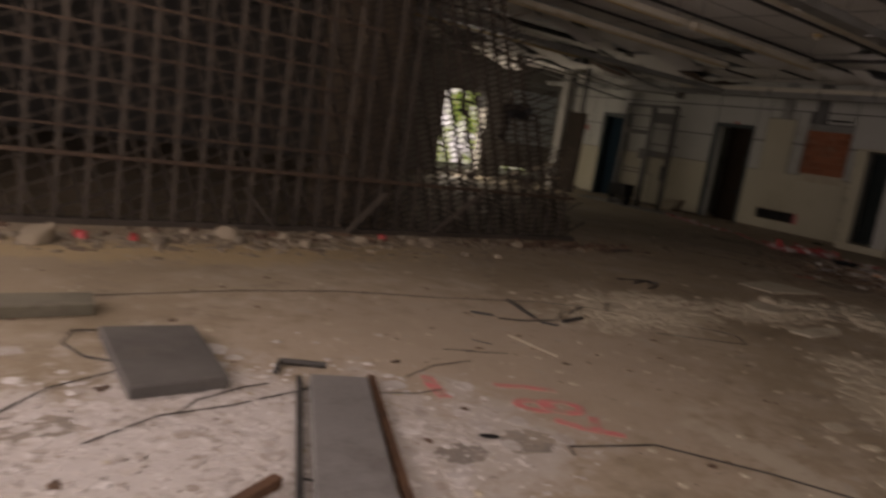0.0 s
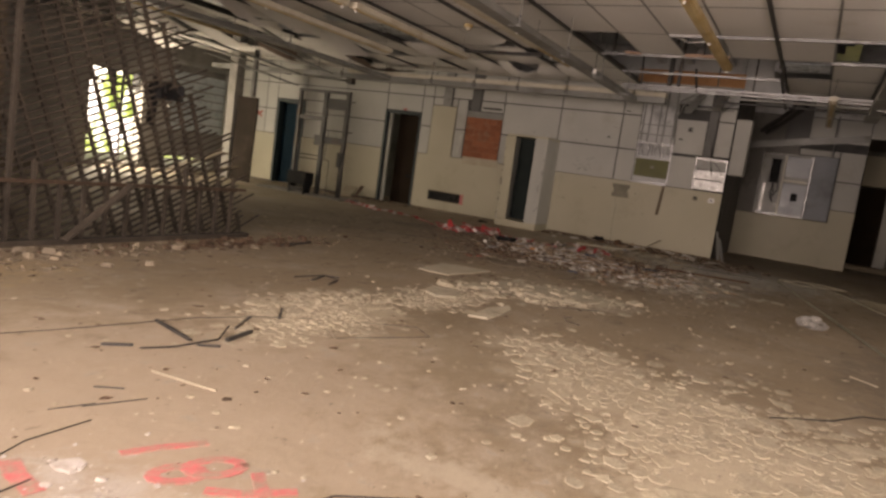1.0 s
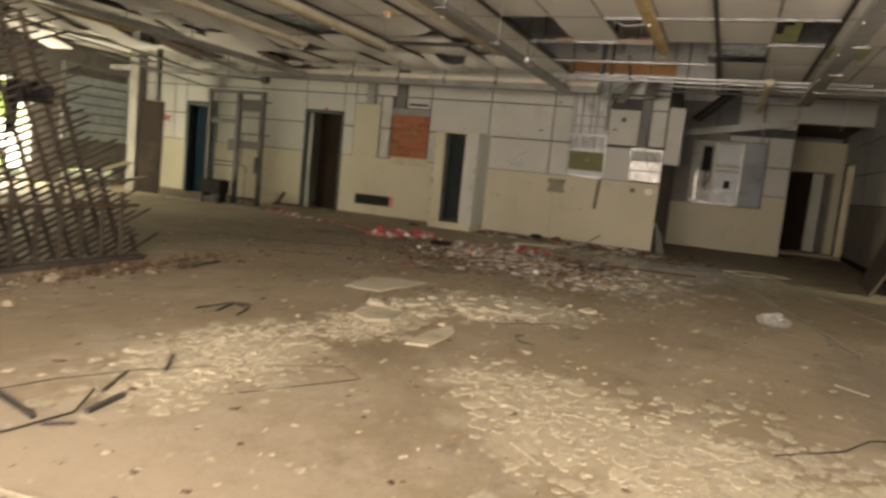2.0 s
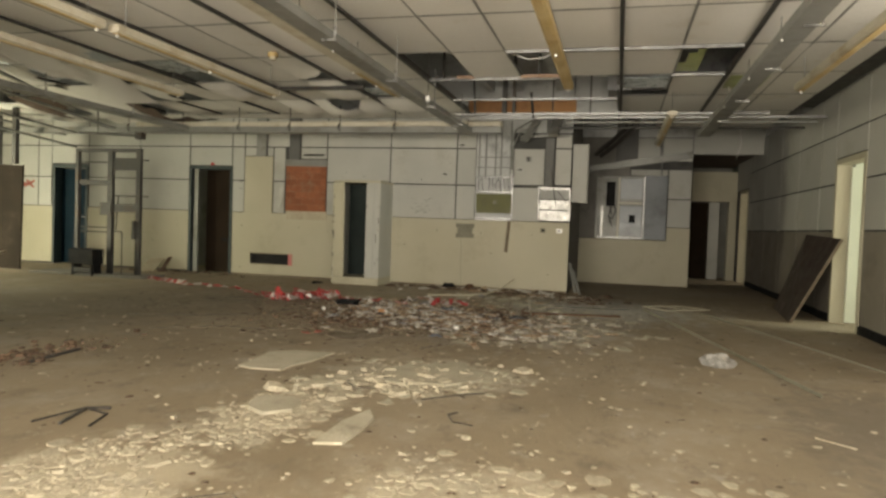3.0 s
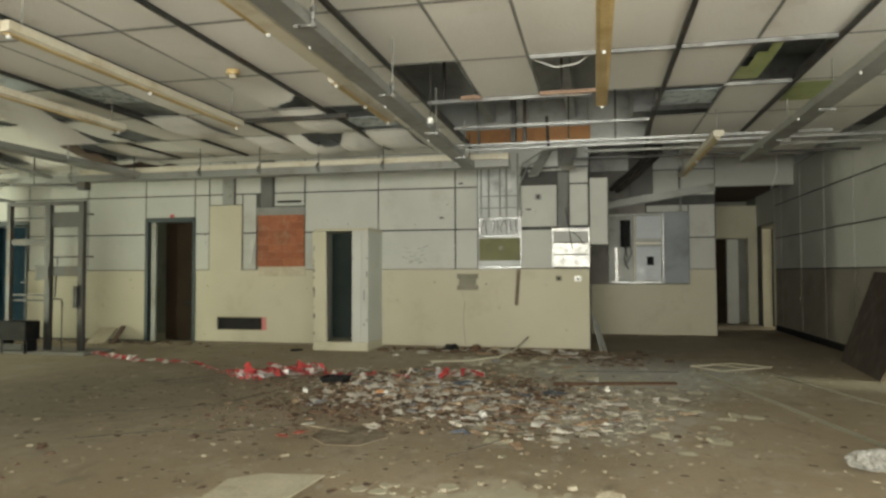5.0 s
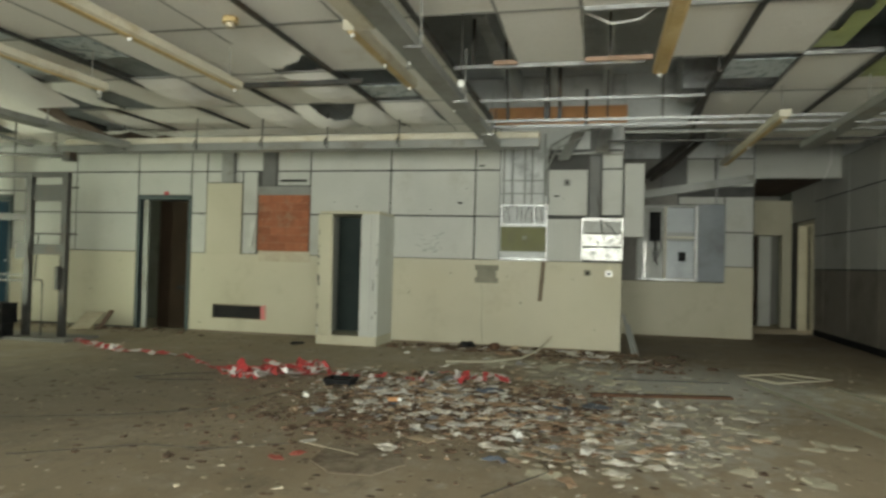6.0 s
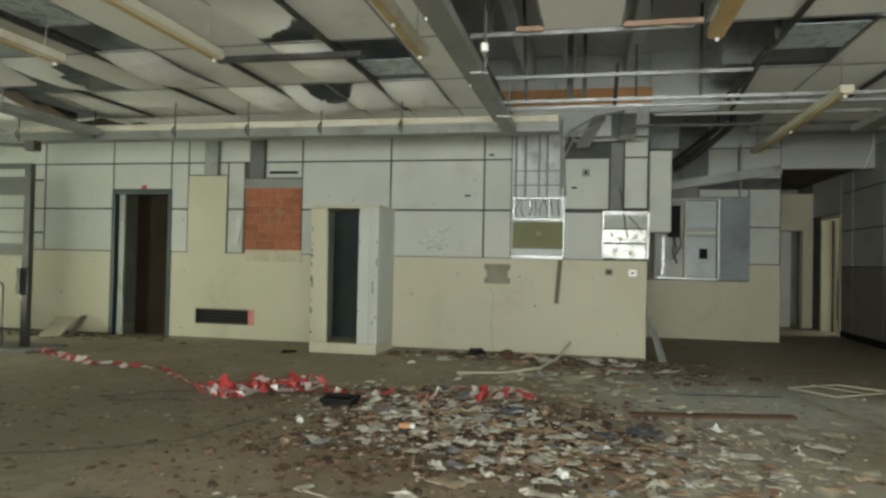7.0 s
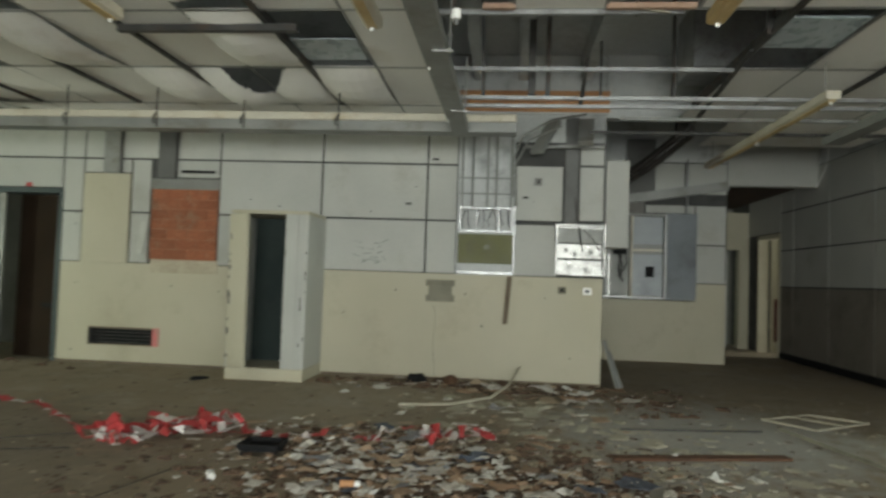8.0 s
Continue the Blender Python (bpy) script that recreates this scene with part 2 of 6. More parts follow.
WHITEPLASTER = surface("white_gypsum_sheet", (0.66, 0.64, 0.56), (0.74, 0.72, 0.64), (0.45, 0.41, 0.33), 3, 60, 0.9, bump=0.2, vary=0.12, island=True)
ROD = surface("dull_rusted_rod", (0.085, 0.055, 0.036), (0.14, 0.088, 0.055), (0.05, 0.035, 0.026), 6, 60, 0.85, 0.2, 0.4, vary=0.3)
DARKSLAB = surface("dark_grey_stone_slab", (0.085, 0.08, 0.074), (0.125, 0.118, 0.11), (0.15, 0.135, 0.115), 4, 110, 0.8, bump=0.4, vary=0.15)
MOSSBLOCK = surface("dusty_olive_stone", (0.13, 0.12, 0.085), (0.18, 0.165, 0.12), (0.09, 0.08, 0.06), 4, 90, 0.9, bump=0.5)
GREYSLAB = surface("grey_stone_slab", (0.185, 0.18, 0.172), (0.24, 0.235, 0.228), (0.12, 0.11, 0.10), 3, 110, 0.8, bump=0.35, vary=0.15)
OLIVE = surface("olive_board", (0.115, 0.115, 0.04), (0.15, 0.15, 0.055), (0.08, 0.075, 0.04), 2.5, 60, 0.6, bump=0.1)
SCRIBBLE = surface("faded_scribble", (0.30, 0.315, 0.29), (0.37, 0.38, 0.355), (0.43, 0.435, 0.406), 12, 60, 0.8, bump=0.05, stain=(0.42, 0.6))
GREYPATCH = surface("bare_grey_patch", (0.22, 0.21, 0.16), (0.27, 0.26, 0.2), (0.15, 0.14, 0.11), 4, 60, 0.85, bump=0.3)
YELLOWED = surface("yellowed_lamp_enamel", (0.56, 0.40, 0.17), (0.70, 0.56, 0.30), (0.36, 0.22, 0.08), 3, 60, 0.55, bump=0.1, stain=(0.5, 0.8))
LAMPWHITE = surface("cream_lamp_enamel", (0.62, 0.58, 0.47), (0.70, 0.66, 0.55), (0.45, 0.36, 0.22), 3, 60, 0.5, bump=0.1)
CERAMIC = surface("white_ceramic", (0.78, 0.78, 0.76), (0.84, 0.84, 0.82), (0.6, 0.58, 0.5), 5, 60, 0.25, bump=0.02)
BLACK = surface("black_plastic", (0.010, 0.010, 0.011), (0.018, 0.018, 0.019), (0.032, 0.029, 0.026), 5, 60, 0.68, bump=0.1)
CABLE = surface("black_cable", (0.02, 0.018, 0.016), (0.035, 0.03, 0.026), (0.07, 0.06, 0.05), 6, 60, 0.6, bump=0.05)
REDTAPE = surface("red_barrier_film", (0.40, 0.038, 0.04), (0.48, 0.058, 0.058), (0.30, 0.08, 0.065), 6, 60, 0.5, bump=0.1)
WHITETAPE = surface("white_barrier_film", (0.56, 0.52, 0.49), (0.66, 0.62, 0.59), (0.42, 0.32, 0.28), 6, 60, 0.35, bump=0.1)
RAGRED = surface("dull_red_cloth", (0.34, 0.075, 0.055), (0.42, 0.11, 0.08), (0.2, 0.08, 0.06), 9, 60, 0.9, bump=0.4)
PINK = surface("pink_marking_paint", (0.66, 0.13, 0.15), (0.70, 0.21, 0.21), (0.40, 0.29, 0.23), 18, 90, 0.8, bump=0.3, stain=(0.40, 0.60))
PAPER = surface("crumpled_paper", (0.55, 0.53, 0.49), (0.66, 0.65, 0.62), (0.36, 0.32, 0.28), 9, 60, 0.8, bump=0.3, vary=0.4, island=True)
LITTER = surface("brown_litter", (0.145, 0.088, 0.054), (0.24, 0.15, 0.092), (0.06, 0.045, 0.033), 9, 60, 0.9, bump=0.5, vary=0.45, island=True)
BLUEGREY = surface("blue_grey_cloth", (0.08, 0.095, 0.13), (0.14, 0.155, 0.19), (0.05, 0.05, 0.06), 8, 60, 0.9, bump=0.4)
ORANGEBOARD = surface("orange_chipboard", (0.50, 0.25, 0.11), (0.58, 0.31, 0.15), (0.36, 0.17, 0.08), 2, 90, 0.85, bump=0.2)
BLUEPANE = surface("pale_blue_diffuser", (0.40, 0.47, 0.50), (0.50, 0.57, 0.60), (0.3, 0.33, 0.34), 2, 40, 0.3, bump=0.05)
FADEDGREEN = surface("pale_green_foil", (0.40, 0.47, 0.20), (0.48, 0.54, 0.26), (0.3, 0.3, 0.14), 3, 50, 0.5, bump=0.1)
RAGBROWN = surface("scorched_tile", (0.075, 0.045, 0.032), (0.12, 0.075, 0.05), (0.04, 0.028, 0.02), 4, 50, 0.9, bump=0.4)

# near-black because the sheet stands backlit: its shade is in this colour
DARKSHEET = surface("matt_backlit_sheet", (0.024, 0.018, 0.014), (0.036, 0.027, 0.021), (0.05, 0.04, 0.032), 2, 60, 0.95, bump=0.2)
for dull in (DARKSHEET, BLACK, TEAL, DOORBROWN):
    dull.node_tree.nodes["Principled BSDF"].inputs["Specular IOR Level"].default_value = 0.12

MIXED = mixed_litter("mixed_trash", ((0.56, 0.535, 0.48), (0.27, 0.175, 0.11), (0.60, 0.58, 0.53), (0.20, 0.135, 0.09), (0.32, 0.21, 0.135), (0.54, 0.515, 0.46), (0.36, 0.25, 0.165), (0.58, 0.55, 0.49), (0.22, 0.23, 0.25), (0.42, 0.33, 0.23), (0.66, 0.65, 0.61), (0.30, 0.19, 0.115), (0.64, 0.63, 0.60)))
STONE = mixed_litter("lump_stones", ((0.19, 0.16, 0.115), (0.14, 0.12, 0.088), (0.23, 0.195, 0.14), (0.12, 0.10, 0.072)))
DUSTY = mixed_litter("mortar_crumbs", ((0.52, 0.50, 0.48), (0.44, 0.42, 0.40), (0.58, 0.565, 0.55), (0.38, 0.355, 0.33), (0.50, 0.48, 0.46)))


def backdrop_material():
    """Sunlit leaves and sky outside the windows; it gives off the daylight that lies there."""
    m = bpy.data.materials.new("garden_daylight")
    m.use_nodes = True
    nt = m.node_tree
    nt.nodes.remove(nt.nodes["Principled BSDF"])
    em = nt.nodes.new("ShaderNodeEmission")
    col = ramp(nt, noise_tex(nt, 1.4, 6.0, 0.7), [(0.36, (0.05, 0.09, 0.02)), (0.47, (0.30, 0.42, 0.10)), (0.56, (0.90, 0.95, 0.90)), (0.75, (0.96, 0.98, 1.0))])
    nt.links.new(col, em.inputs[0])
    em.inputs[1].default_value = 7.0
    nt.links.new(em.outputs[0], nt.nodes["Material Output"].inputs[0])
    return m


GARDEN = backdrop_material()


# ---- mesh helpers ----
def box(bm, x0, x1, y0, y1, z0, z1):
    """An upright box; returns its corners."""
    c = [bm.verts.new((x, y, z)) for z in (z0, z1) for x, y in ((x0, y0), (x1, y0), (x1, y1), (x0, y1))]
    for f in ((3, 2, 1, 0), (4, 5, 6, 7), (0, 1, 5, 4), (1, 2, 6, 5), (2, 3, 7, 6), (3, 0, 4, 7)):
        bm.faces.new([c[i] for i in f])
    return c


def bar(bm, a, b, w, h=None, roll=0.0):
    """A straight bar of rectangular section w by h from a to b."""
    a, b, h = Vector(a), Vector(b), h or w
    d = b - a
    q = d.to_track_quat("Z", "Y").to_matrix().to_4x4() @ Matrix.Rotation(roll, 4, "Z")
    c = box(bm, -w / 2, w / 2, -h / 2, h / 2, 0, d.length)
    for v in c:
        v.co = a + (q @ v.co)
    return c


def tube(bm, pts, r, seg=8):
    """A round tube along a line of points, closed at both ends."""
    pts = [Vector(p) for p in pts]
    rings = []
    for i, p in enumerate(pts):
        d = pts[min(i + 1, len(pts) - 1)] - pts[max(i - 1, 0)]
        q = d.to_track_quat("Z", "Y")
        rings.append([bm.verts.new(p + q @ Vector((r * math.cos(2 * math.pi * k / seg), r * math.sin(2 * math.pi * k / seg), 0))) for k in range(seg)])
    for a, b in zip(rings, rings[1:]):
        for k in range(seg):
            bm.faces.new((a[k], a[(k + 1) % seg], b[(k + 1) % seg], b[k]))
    bm.faces.new(rings[0][::-1])
    bm.faces.new(rings[-1])


def chunk(bm, x, y, z, r, h, sides=7, stretch=1.0, rnd=random, tilt=0.15):
    """A broken flake or lump lying at z: an uneven outline, a smaller uneven top."""
    turn, ax, ay = rnd.uniform(0, 6.3), rnd.uniform(-tilt, tilt), rnd.uniform(-tilt, tilt)
    low, top = [], []
    for k in range(sides):
        a = 2 * math.pi * k / sides
        rad = r * rnd.uniform(0.55, 1.15)
        u, v = rad * math.cos(a) * stretch, rad * math.sin(a)
        px, py = u * math.cos(turn) - v * math.sin(turn), u * math.sin(turn) + v * math.cos(turn)
        low.append(bm.verts.new((x + px, y + py, z)))
        s = rnd.uniform(0.55, 0.88)
        top.append(bm.verts.new((x + px * s, y + py * s, z + max(0.2 * h, h * rnd.uniform(0.7, 1.1) + ax * px * s + ay * py * s))))
    bm.faces.new(low[::-1])
    bm.faces.new(top)
    for k in range(sides):
        bm.faces.new((low[k], low[(k + 1) % sides], top[(k + 1) % sides], top[k]))


def scrap(bm, x, y, z, r, rnd):
    """A crumpled scrap of paper or film, creased at random, a hair thick."""
    turn = rnd.uniform(0, 6.3)
    w, d = r * rnd.uniform(0.7, 1.5), r * rnd.uniform(0.4, 0.9)
    lift = rnd.uniform(0.05, 0.3) * r
    top, low = {}, {}
    for i in range(4):
        for j in range(3):
            u, v = (i / 1.5 - 1) * w + rnd.gauss(0, 0.16) * r, (j - 1) * d + rnd.gauss(0, 0.16) * r
            h = z + abs(rnd.gauss(0, 1)) * lift
            px, py = x + u * math.cos(turn) - v * math.sin(turn), y + u * math.sin(turn) + v * math.cos(turn)
            top[i, j] = bm.verts.new((px, py, h + 0.003))
            low[i, j] = bm.verts.new((px, py, h))
    for i in range(3):
        for j in range(2):
            bm.faces.new((top[i, j], top[i + 1, j], top[i + 1, j + 1], top[i, j + 1]))
            bm.faces.new((low[i, j + 1], low[i + 1, j + 1], low[i + 1, j], low[i, j]))
    rim = [(0, 0), (1, 0), (2, 0), (3, 0), (3, 1), (3, 2), (2, 2), (1, 2), (0, 2), (0, 1)]
    for a, b in zip(rim, rim[1:] + rim[:1]):
        bm.faces.new((low[a], low[b], top[b], top[a]))


def plate(bm, outline, z0, z1):
    """A flat piece with the given outline (x, y), from z0 to z1."""
    low = [bm.verts.new((x, y, z0)) for x, y in outline]
    top = [bm.verts.new((x, y, z1)) for x, y in outline]
    n = len(outline)
    bm.faces.new(low[::-1])
    bm.faces.new(top)
    for k in range(n):
        bm.faces.new((low[k], low[(k + 1) % n], top[(k + 1) % n], top[k]))


def mesh_object(name, bm, material, bevel=0.0):
    if bevel:
        bmesh.ops.bevel(bm, geom=list(bm.edges), offset=bevel, segments=1, affect="EDGES")
    bmesh.ops.recalc_face_normals(bm, faces=list(bm.faces))
    data = bpy.data.meshes.new(name)
    bm.to_mesh(data)
    bm.free()
    data.materials.append(material)
    return new(name, data)


def thing(name, base, label, category, group=""):
    """The Empty at a thing's base, to which its parts belong."""
    ob = new(name)
    ob.empty_display_size = 0.1
    ob.location = base
    return tagged(ob, label, category, group)


def part(name, bm, material, parent, label="", bevel=0.0):
    """One mesh under a thing, built in the place's own metres."""
    ob = mesh_object(name, bm, material, bevel)
    up, back = parent, Matrix()
    chain = []
    while up is not None:
        chain.append(up)
        up = up.parent
    for node in reversed(chain):
        back = back @ node.matrix_parent_inverse @ node.matrix_basis
    ob.parent = parent
    ob.matrix_parent_inverse = back.inverted()
    return tagged(ob, label)


def single(name, bm, material, label, category, group="", kind="", bevel=0.0):
    """A thing that is one mesh."""
    return tagged(mesh_object(name, bm, material, bevel), label, category, group, kind)


def B(*boxes):
    bm = bmesh.new()
    for b in boxes:
        box(bm, *b)
    return bm


def bars(*rows):
    bm = bmesh.new()
    for a, b, *size in rows:
        bar(bm, a, b, *size)
    return bm


def tubes(r, *lines, seg=8):
    bm = bmesh.new()
    for pts in lines:
        tube(bm, pts, r, seg)
    return bm


def holed(axis, p0, p1, u0, u1, z0, z1, holes):
    """A wall between p0 and p1 along axis, over u0..u1 and z0..z1, with openings (u0, u1, z0, z1) through it."""
    us = sorted({u0, u1, *[h[0] for h in holes], *[h[1] for h in holes]})
    zs = sorted({z0, z1, *[h[2] for h in holes], *[h[3] for h in holes]})
    bm = bmesh.new()
    for a, b in zip(us, us[1:]):
        runs = []
        for c, d in zip(zs, zs[1:]):
            if any(h[0] < (a + b) / 2 < h[1] and h[2] < (c + d) / 2 < h[3] for h in holes):
                continue
            if runs and abs(runs[-1][1] - c) < 1e-6:
                runs[-1][1] = d
            else:
                runs.append([c, d])
        for c, d in runs:
            if axis == "x":
                box(bm, p0, p1, a, b, c, d)
            else:
                box(bm, a, b, p0, p1, c, d)
    return bm


# ---- the structure ----
WALL, RIGHT, BACK, LEFT, RECESS, CEIL, SOFFIT = 14.1, -1.605, -1.3, 14.2, 17.03, 3.0, 3.75

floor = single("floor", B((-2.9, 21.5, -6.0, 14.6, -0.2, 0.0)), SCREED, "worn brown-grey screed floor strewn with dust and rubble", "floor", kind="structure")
single("ground", B((-60, 80, 14.7, 90, -0.6, -0.3)), GREYPATCH, "bare ground outside the building", "ground", kind="structure")
single("concrete_slab", B((-2.9, 21.5, -6.0, 14.6, SOFFIT, SOFFIT + 0.25)), SLAB, "bare concrete slab above the hanging ceiling", "ceiling slab", kind="structure")

wall_main = single("wall_main", holed("x", WALL, WALL + 0.25, 1.96, LEFT + 0.3, 0, SOFFIT,
                   [(8.46, 9.35, 0, 2.04), (11.80, 12.60, 0, 2.02), (7.146, 8.014, 0.228, 0.431), (5.42, 5.80, 0.14, 1.78)]),
                   JOINT, "long partition wall clad in white panels over cream paint", "wall", kind="structure")
# the two openings from x -0.8 to 8.5 are unseen, added to let light in
wall_right = single("wall_right", holed("y", RIGHT - 0.2, RIGHT, -1.55, 21.2, 0, SOFFIT,
                    [(-0.8, 2.4, 0.9, 2.6), (5.3, 8.5, 0.9, 2.6), (11.16, 12.20, 0, 2.08), (18.49, 19.45, 0, 2.08)]), JOINT, "side wall with panels above dark brown wainscot", "wall", kind="structure")
wall_back = single("wall_back", holed("x", BACK - 0.25, BACK, RIGHT - 0.2, LEFT + 0.3, 0, SOFFIT, [(0.1, 5.7, 0.3, 2.6)]), PANEL, "white painted wall with a wide window", "wall", kind="structure")
wall_left = single("wall_left", holed("y", LEFT, LEFT + 0.3, BACK, WALL, 0, SOFFIT, [(10.1, 11.4, 0.08, 2.08), (12.1, 13.7, 0.10, 0.30)]), CONCRETE, "rough outer wall with daylight openings", "wall", kind="structure")
single("wall_recess_side", B((WALL + 0.25, RECESS + 0.2, 1.96, 2.16, 0, SOFFIT)), CONCRETE, "return wall of the recess", "wall", kind="structure")
wall_recess = single("wall_recess", B((RECESS, RECESS + 0.2, -0.27, 1.96, 0, SOFFIT)), JOINT, "recessed panelled wall behind the switch cabinet", "wall", kind="structure")
single("wall_head_beam", B((WALL, WALL + 0.15, 0.25, 1.955, 3.03, SOFFIT)), UPPER, "pale grey wall head over the recess opening", "wall", kind="structure")
single("bulkhead", B((RECESS, RECESS + 0.2, RIGHT, -0.27, 2.72, SOFFIT)), PANEL, "white bulkhead over the corridor opening", "wall", kind="structure")
single("wall_corridor_left", B((RECESS + 0.2, 20.0, -0.27, -0.07, 0, SOFFIT)), CONCRETE, "corridor side wall", "wall", kind="structure")
wall_corridor_end = single("wall_corridor_end", holed("x", 20.0, 20.2, RIGHT, -0.07, 0, 2.62, [(-1.42, -0.36, 0, 1.90)]), CREAM, "cream end wall of the corridor with a doorway", "wall", kind="structure")

# rooms behind the openings
single("room_walls_side", holed("y", -5.4, -5.2, 9.0, 14.0, 0, SOFFIT, [(10.2, 12.2, 1.0, 2.4)]), CREAM, "cream wall of the lit side room", "wall", kind="structure")
single("room_wall_side_near", B((8.8, 9.0, -5.4, RIGHT - 0.2, 0, SOFFIT)), CREAM, "cream wall of the lit side room", "wall", kind="structure")
single("room_wall_side_far", B((13.2, 13.4, -5.4, RIGHT - 0.2, 0, SOFFIT)), PALEGREEN, "pale green-white wall of the lit side room", "wall", kind="structure")
single("room_wall_corridor_far", B((20.2, 20.4, -5.4, RIGHT - 0.2, 0, SOFFIT)), CREAM, "cream wall of the corridor room", "wall", kind="structure")
single("room_wall_corridor_near", B((17.6, 17.8, -5.4, RIGHT - 0.2, 0, SOFFIT)), CREAM, "cream wall of the corridor room", "wall", kind="structure")
single("room_wall_corridor_back", B((17.8, 20.2, -5.4, -5.2, 0, SOFFIT)), CREAM, "cream wall of the corridor room", "wall", kind="structure")
single("room_wall_store", B((WALL + 1.6, WALL + 1.8, 2.16, LEFT + 0.3, 0, SOFFIT)), CONCRETE, "dark wall of the store rooms", "wall", kind="structure")
single("room_wall_end", B((21.0, 21.2, RIGHT, 2.0, 0, SOFFIT)), CONCRETE, "dark wall behind the corridor door", "wall", kind="structure")
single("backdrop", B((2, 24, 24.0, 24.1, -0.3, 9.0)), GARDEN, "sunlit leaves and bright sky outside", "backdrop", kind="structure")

# ---- the hanging ceiling: tiles in one mesh ----
rnd = random.Random(7)
YB = [-1.30, -0.60, 0.0, 0.60, 1.20, 1.81, 2.42, 3.03, 3.64, 4.23, 4.83, 5.40, 5.98, 6.55, 7.12, 7.70, 8.28, 8.86, 9.44, 10.0, 10.6, 11.2, 11.8, 12.4, 13.0, 13.6, 14.18]
XB = [-1.28, -0.82, 0.48, 1.78, 3.08, 4.38, 5.68, 6.98, 8.28, 9.58, 10.88, 12.18, 13.48, 14.05]
XR = [14.08, 15.4, 16.98]
bm = bmesh.new()


def tile(bm, x0, x1, y0, y1, sag, dz, cut=None):
    """A thin tile with a slight belly; cut drops one corner (0..3), torn off unevenly."""
    n, g = 6, 0.006
    grid = {}
    for i in range(n + 1):
        for j in range(n + 1):
            u, v = i / n, j / n
            x, y = x0 + g + (x1 - x0 - 2 * g) * u, y0 + g + (y1 - y0 - 2 * g) * v
            z = CEIL + dz[0] * (1 - u) + dz[1] * u - sag * 4 * u * (1 - u) * (0.4 + 2.4 * v * (1 - v))
            grid[i, j] = (x, y, z)
    keep = []
    for i in range(n):
        for j in range(n):
            if cut is not None:
                u, v = (i + 0.5) / n, (j + 0.5) / n
                a, b = (u if cut in (1, 2) else 1 - u), (v if cut in (2, 3) else 1 - v)
                if a + b > 1.15 + rnd.uniform(-0.1, 0.1):
                    continue
            keep.append((i, j))
    for h in (0.0, 0.012):
        vs = {}
        for i, j in keep:
            for c in ((i, j), (i + 1, j), (i + 1, j + 1), (i, j + 1)):
                if c not in vs:
                    x, y, z = grid[c]
                    vs[c] = bm.verts.new((x, y, z + h))
            f = [vs[c] for c in ((i, j), (i + 1, j), (i + 1, j + 1), (i, j + 1))]
            bm.faces.new(f if h else f[::-1])


for i, (x0, x1) in enumerate(zip(XB, XB[1:])):
    for j, (y0, y1) in enumerate(zip(YB, YB[1:])):
        xm, ym = (x0 + x1) / 2, (y0 + y1) / 2
        if xm > 10.88 and 1.2 < ym < 3.64:
            continue
        if 9.58 < xm < 10.88 and (3.03 < ym < 3.64 or 1.81 < ym < 2.42 or 0.0 < ym < 0.6):
            continue
        if 10.88 < xm < 12.18 and 0.60 < ym < 1.2:
            continue
        if 9.58 < xm < 10.88 and 6.55 < ym < 7.12 or 10.88 < xm < 12.18 and 4.23 < ym < 4.83:
            continue
        cut, sag, dz = None, rnd.uniform(0, 0.012), (rnd.uniform(-0.004, 0.004), rnd.uniform(-0.004, 0.004))
        if ym > 4.3 and xm > 10.8:
            sag = rnd.choice((0.01, 0.02, 0.02, 0.04, 0.06, 0.12))
        if ym > 7.6 and xm < 13.45:
            r = rnd.random()
            if r < 0.34:
                continue
            if r < 0.6:
                cut, sag = rnd.randrange(4), 0.1
            if r > 0.8:
                dz = (0.0, -rnd.uniform(0.1, 0.4))
        if 9.58 < xm < 10.88 and 4.83 < ym < 5.40 or 12.18 < xm < 13.48 and 4.83 < ym < 5.98:
            continue
        if xm < 9 and ym > 5.9 and rnd.random() < 0.18:
            cut = rnd.randrange(4)
        tile(bm, x0, x1, y0, y1, sag, dz, cut)
for x0, x1 in zip(XR, XR[1:]):
    for y0, y1 in zip(YB, YB[1:4]):
        if x0 < 15:
            tile(bm, x0, x1, y0, y1, 0.01, (0, 0))


def torn_tile(bm, x0, x1, y0, y1, gone, droop, n=26):
    """A tile torn along a ragged line; gone(x, y) says what is missing, droop(x, y) how far it hangs."""
    for h in (0.0, 0.012):
        vs = {}
        for i in range(n):
            for j in range(n):
                if gone(x0 + (x1 - x0) * (i + 0.5) / n, y0 + (y1 - y0) * (j + 0.5) / n):
                    continue
                corner = []
                for c in ((i, j), (i + 1, j), (i + 1, j + 1), (i, j + 1)):
                    if c not in vs:
                        x, y = x0 + (x1 - x0) * c[0] / n, y0 + (y1 - y0) * c[1] / n
                        vs[c] = bm.verts.new((x, y, CEIL - 0.004 - droop(x, y) + h))
                    corner.append(vs[c])
                bm.faces.new(corner if h else corner[::-1])


def rag(x, y):
    return 0.05 * noise.noise(Vector((x * 9, y * 9, 1.7))) + 0.025 * noise.noise(Vector((x * 24, y * 24, 4.1)))


# one tile torn across its far half, its flap bent down
torn_tile(bm, 9.59, 10.87, 4.84, 5.50, lambda x, y: x > 10.34 + 0.9 * (y - 4.95) + rag(x, y), lambda x, y: 0.16 * max(0, x - 10.0) ** 2 * 4 * max(0.0, 5.4 - y))
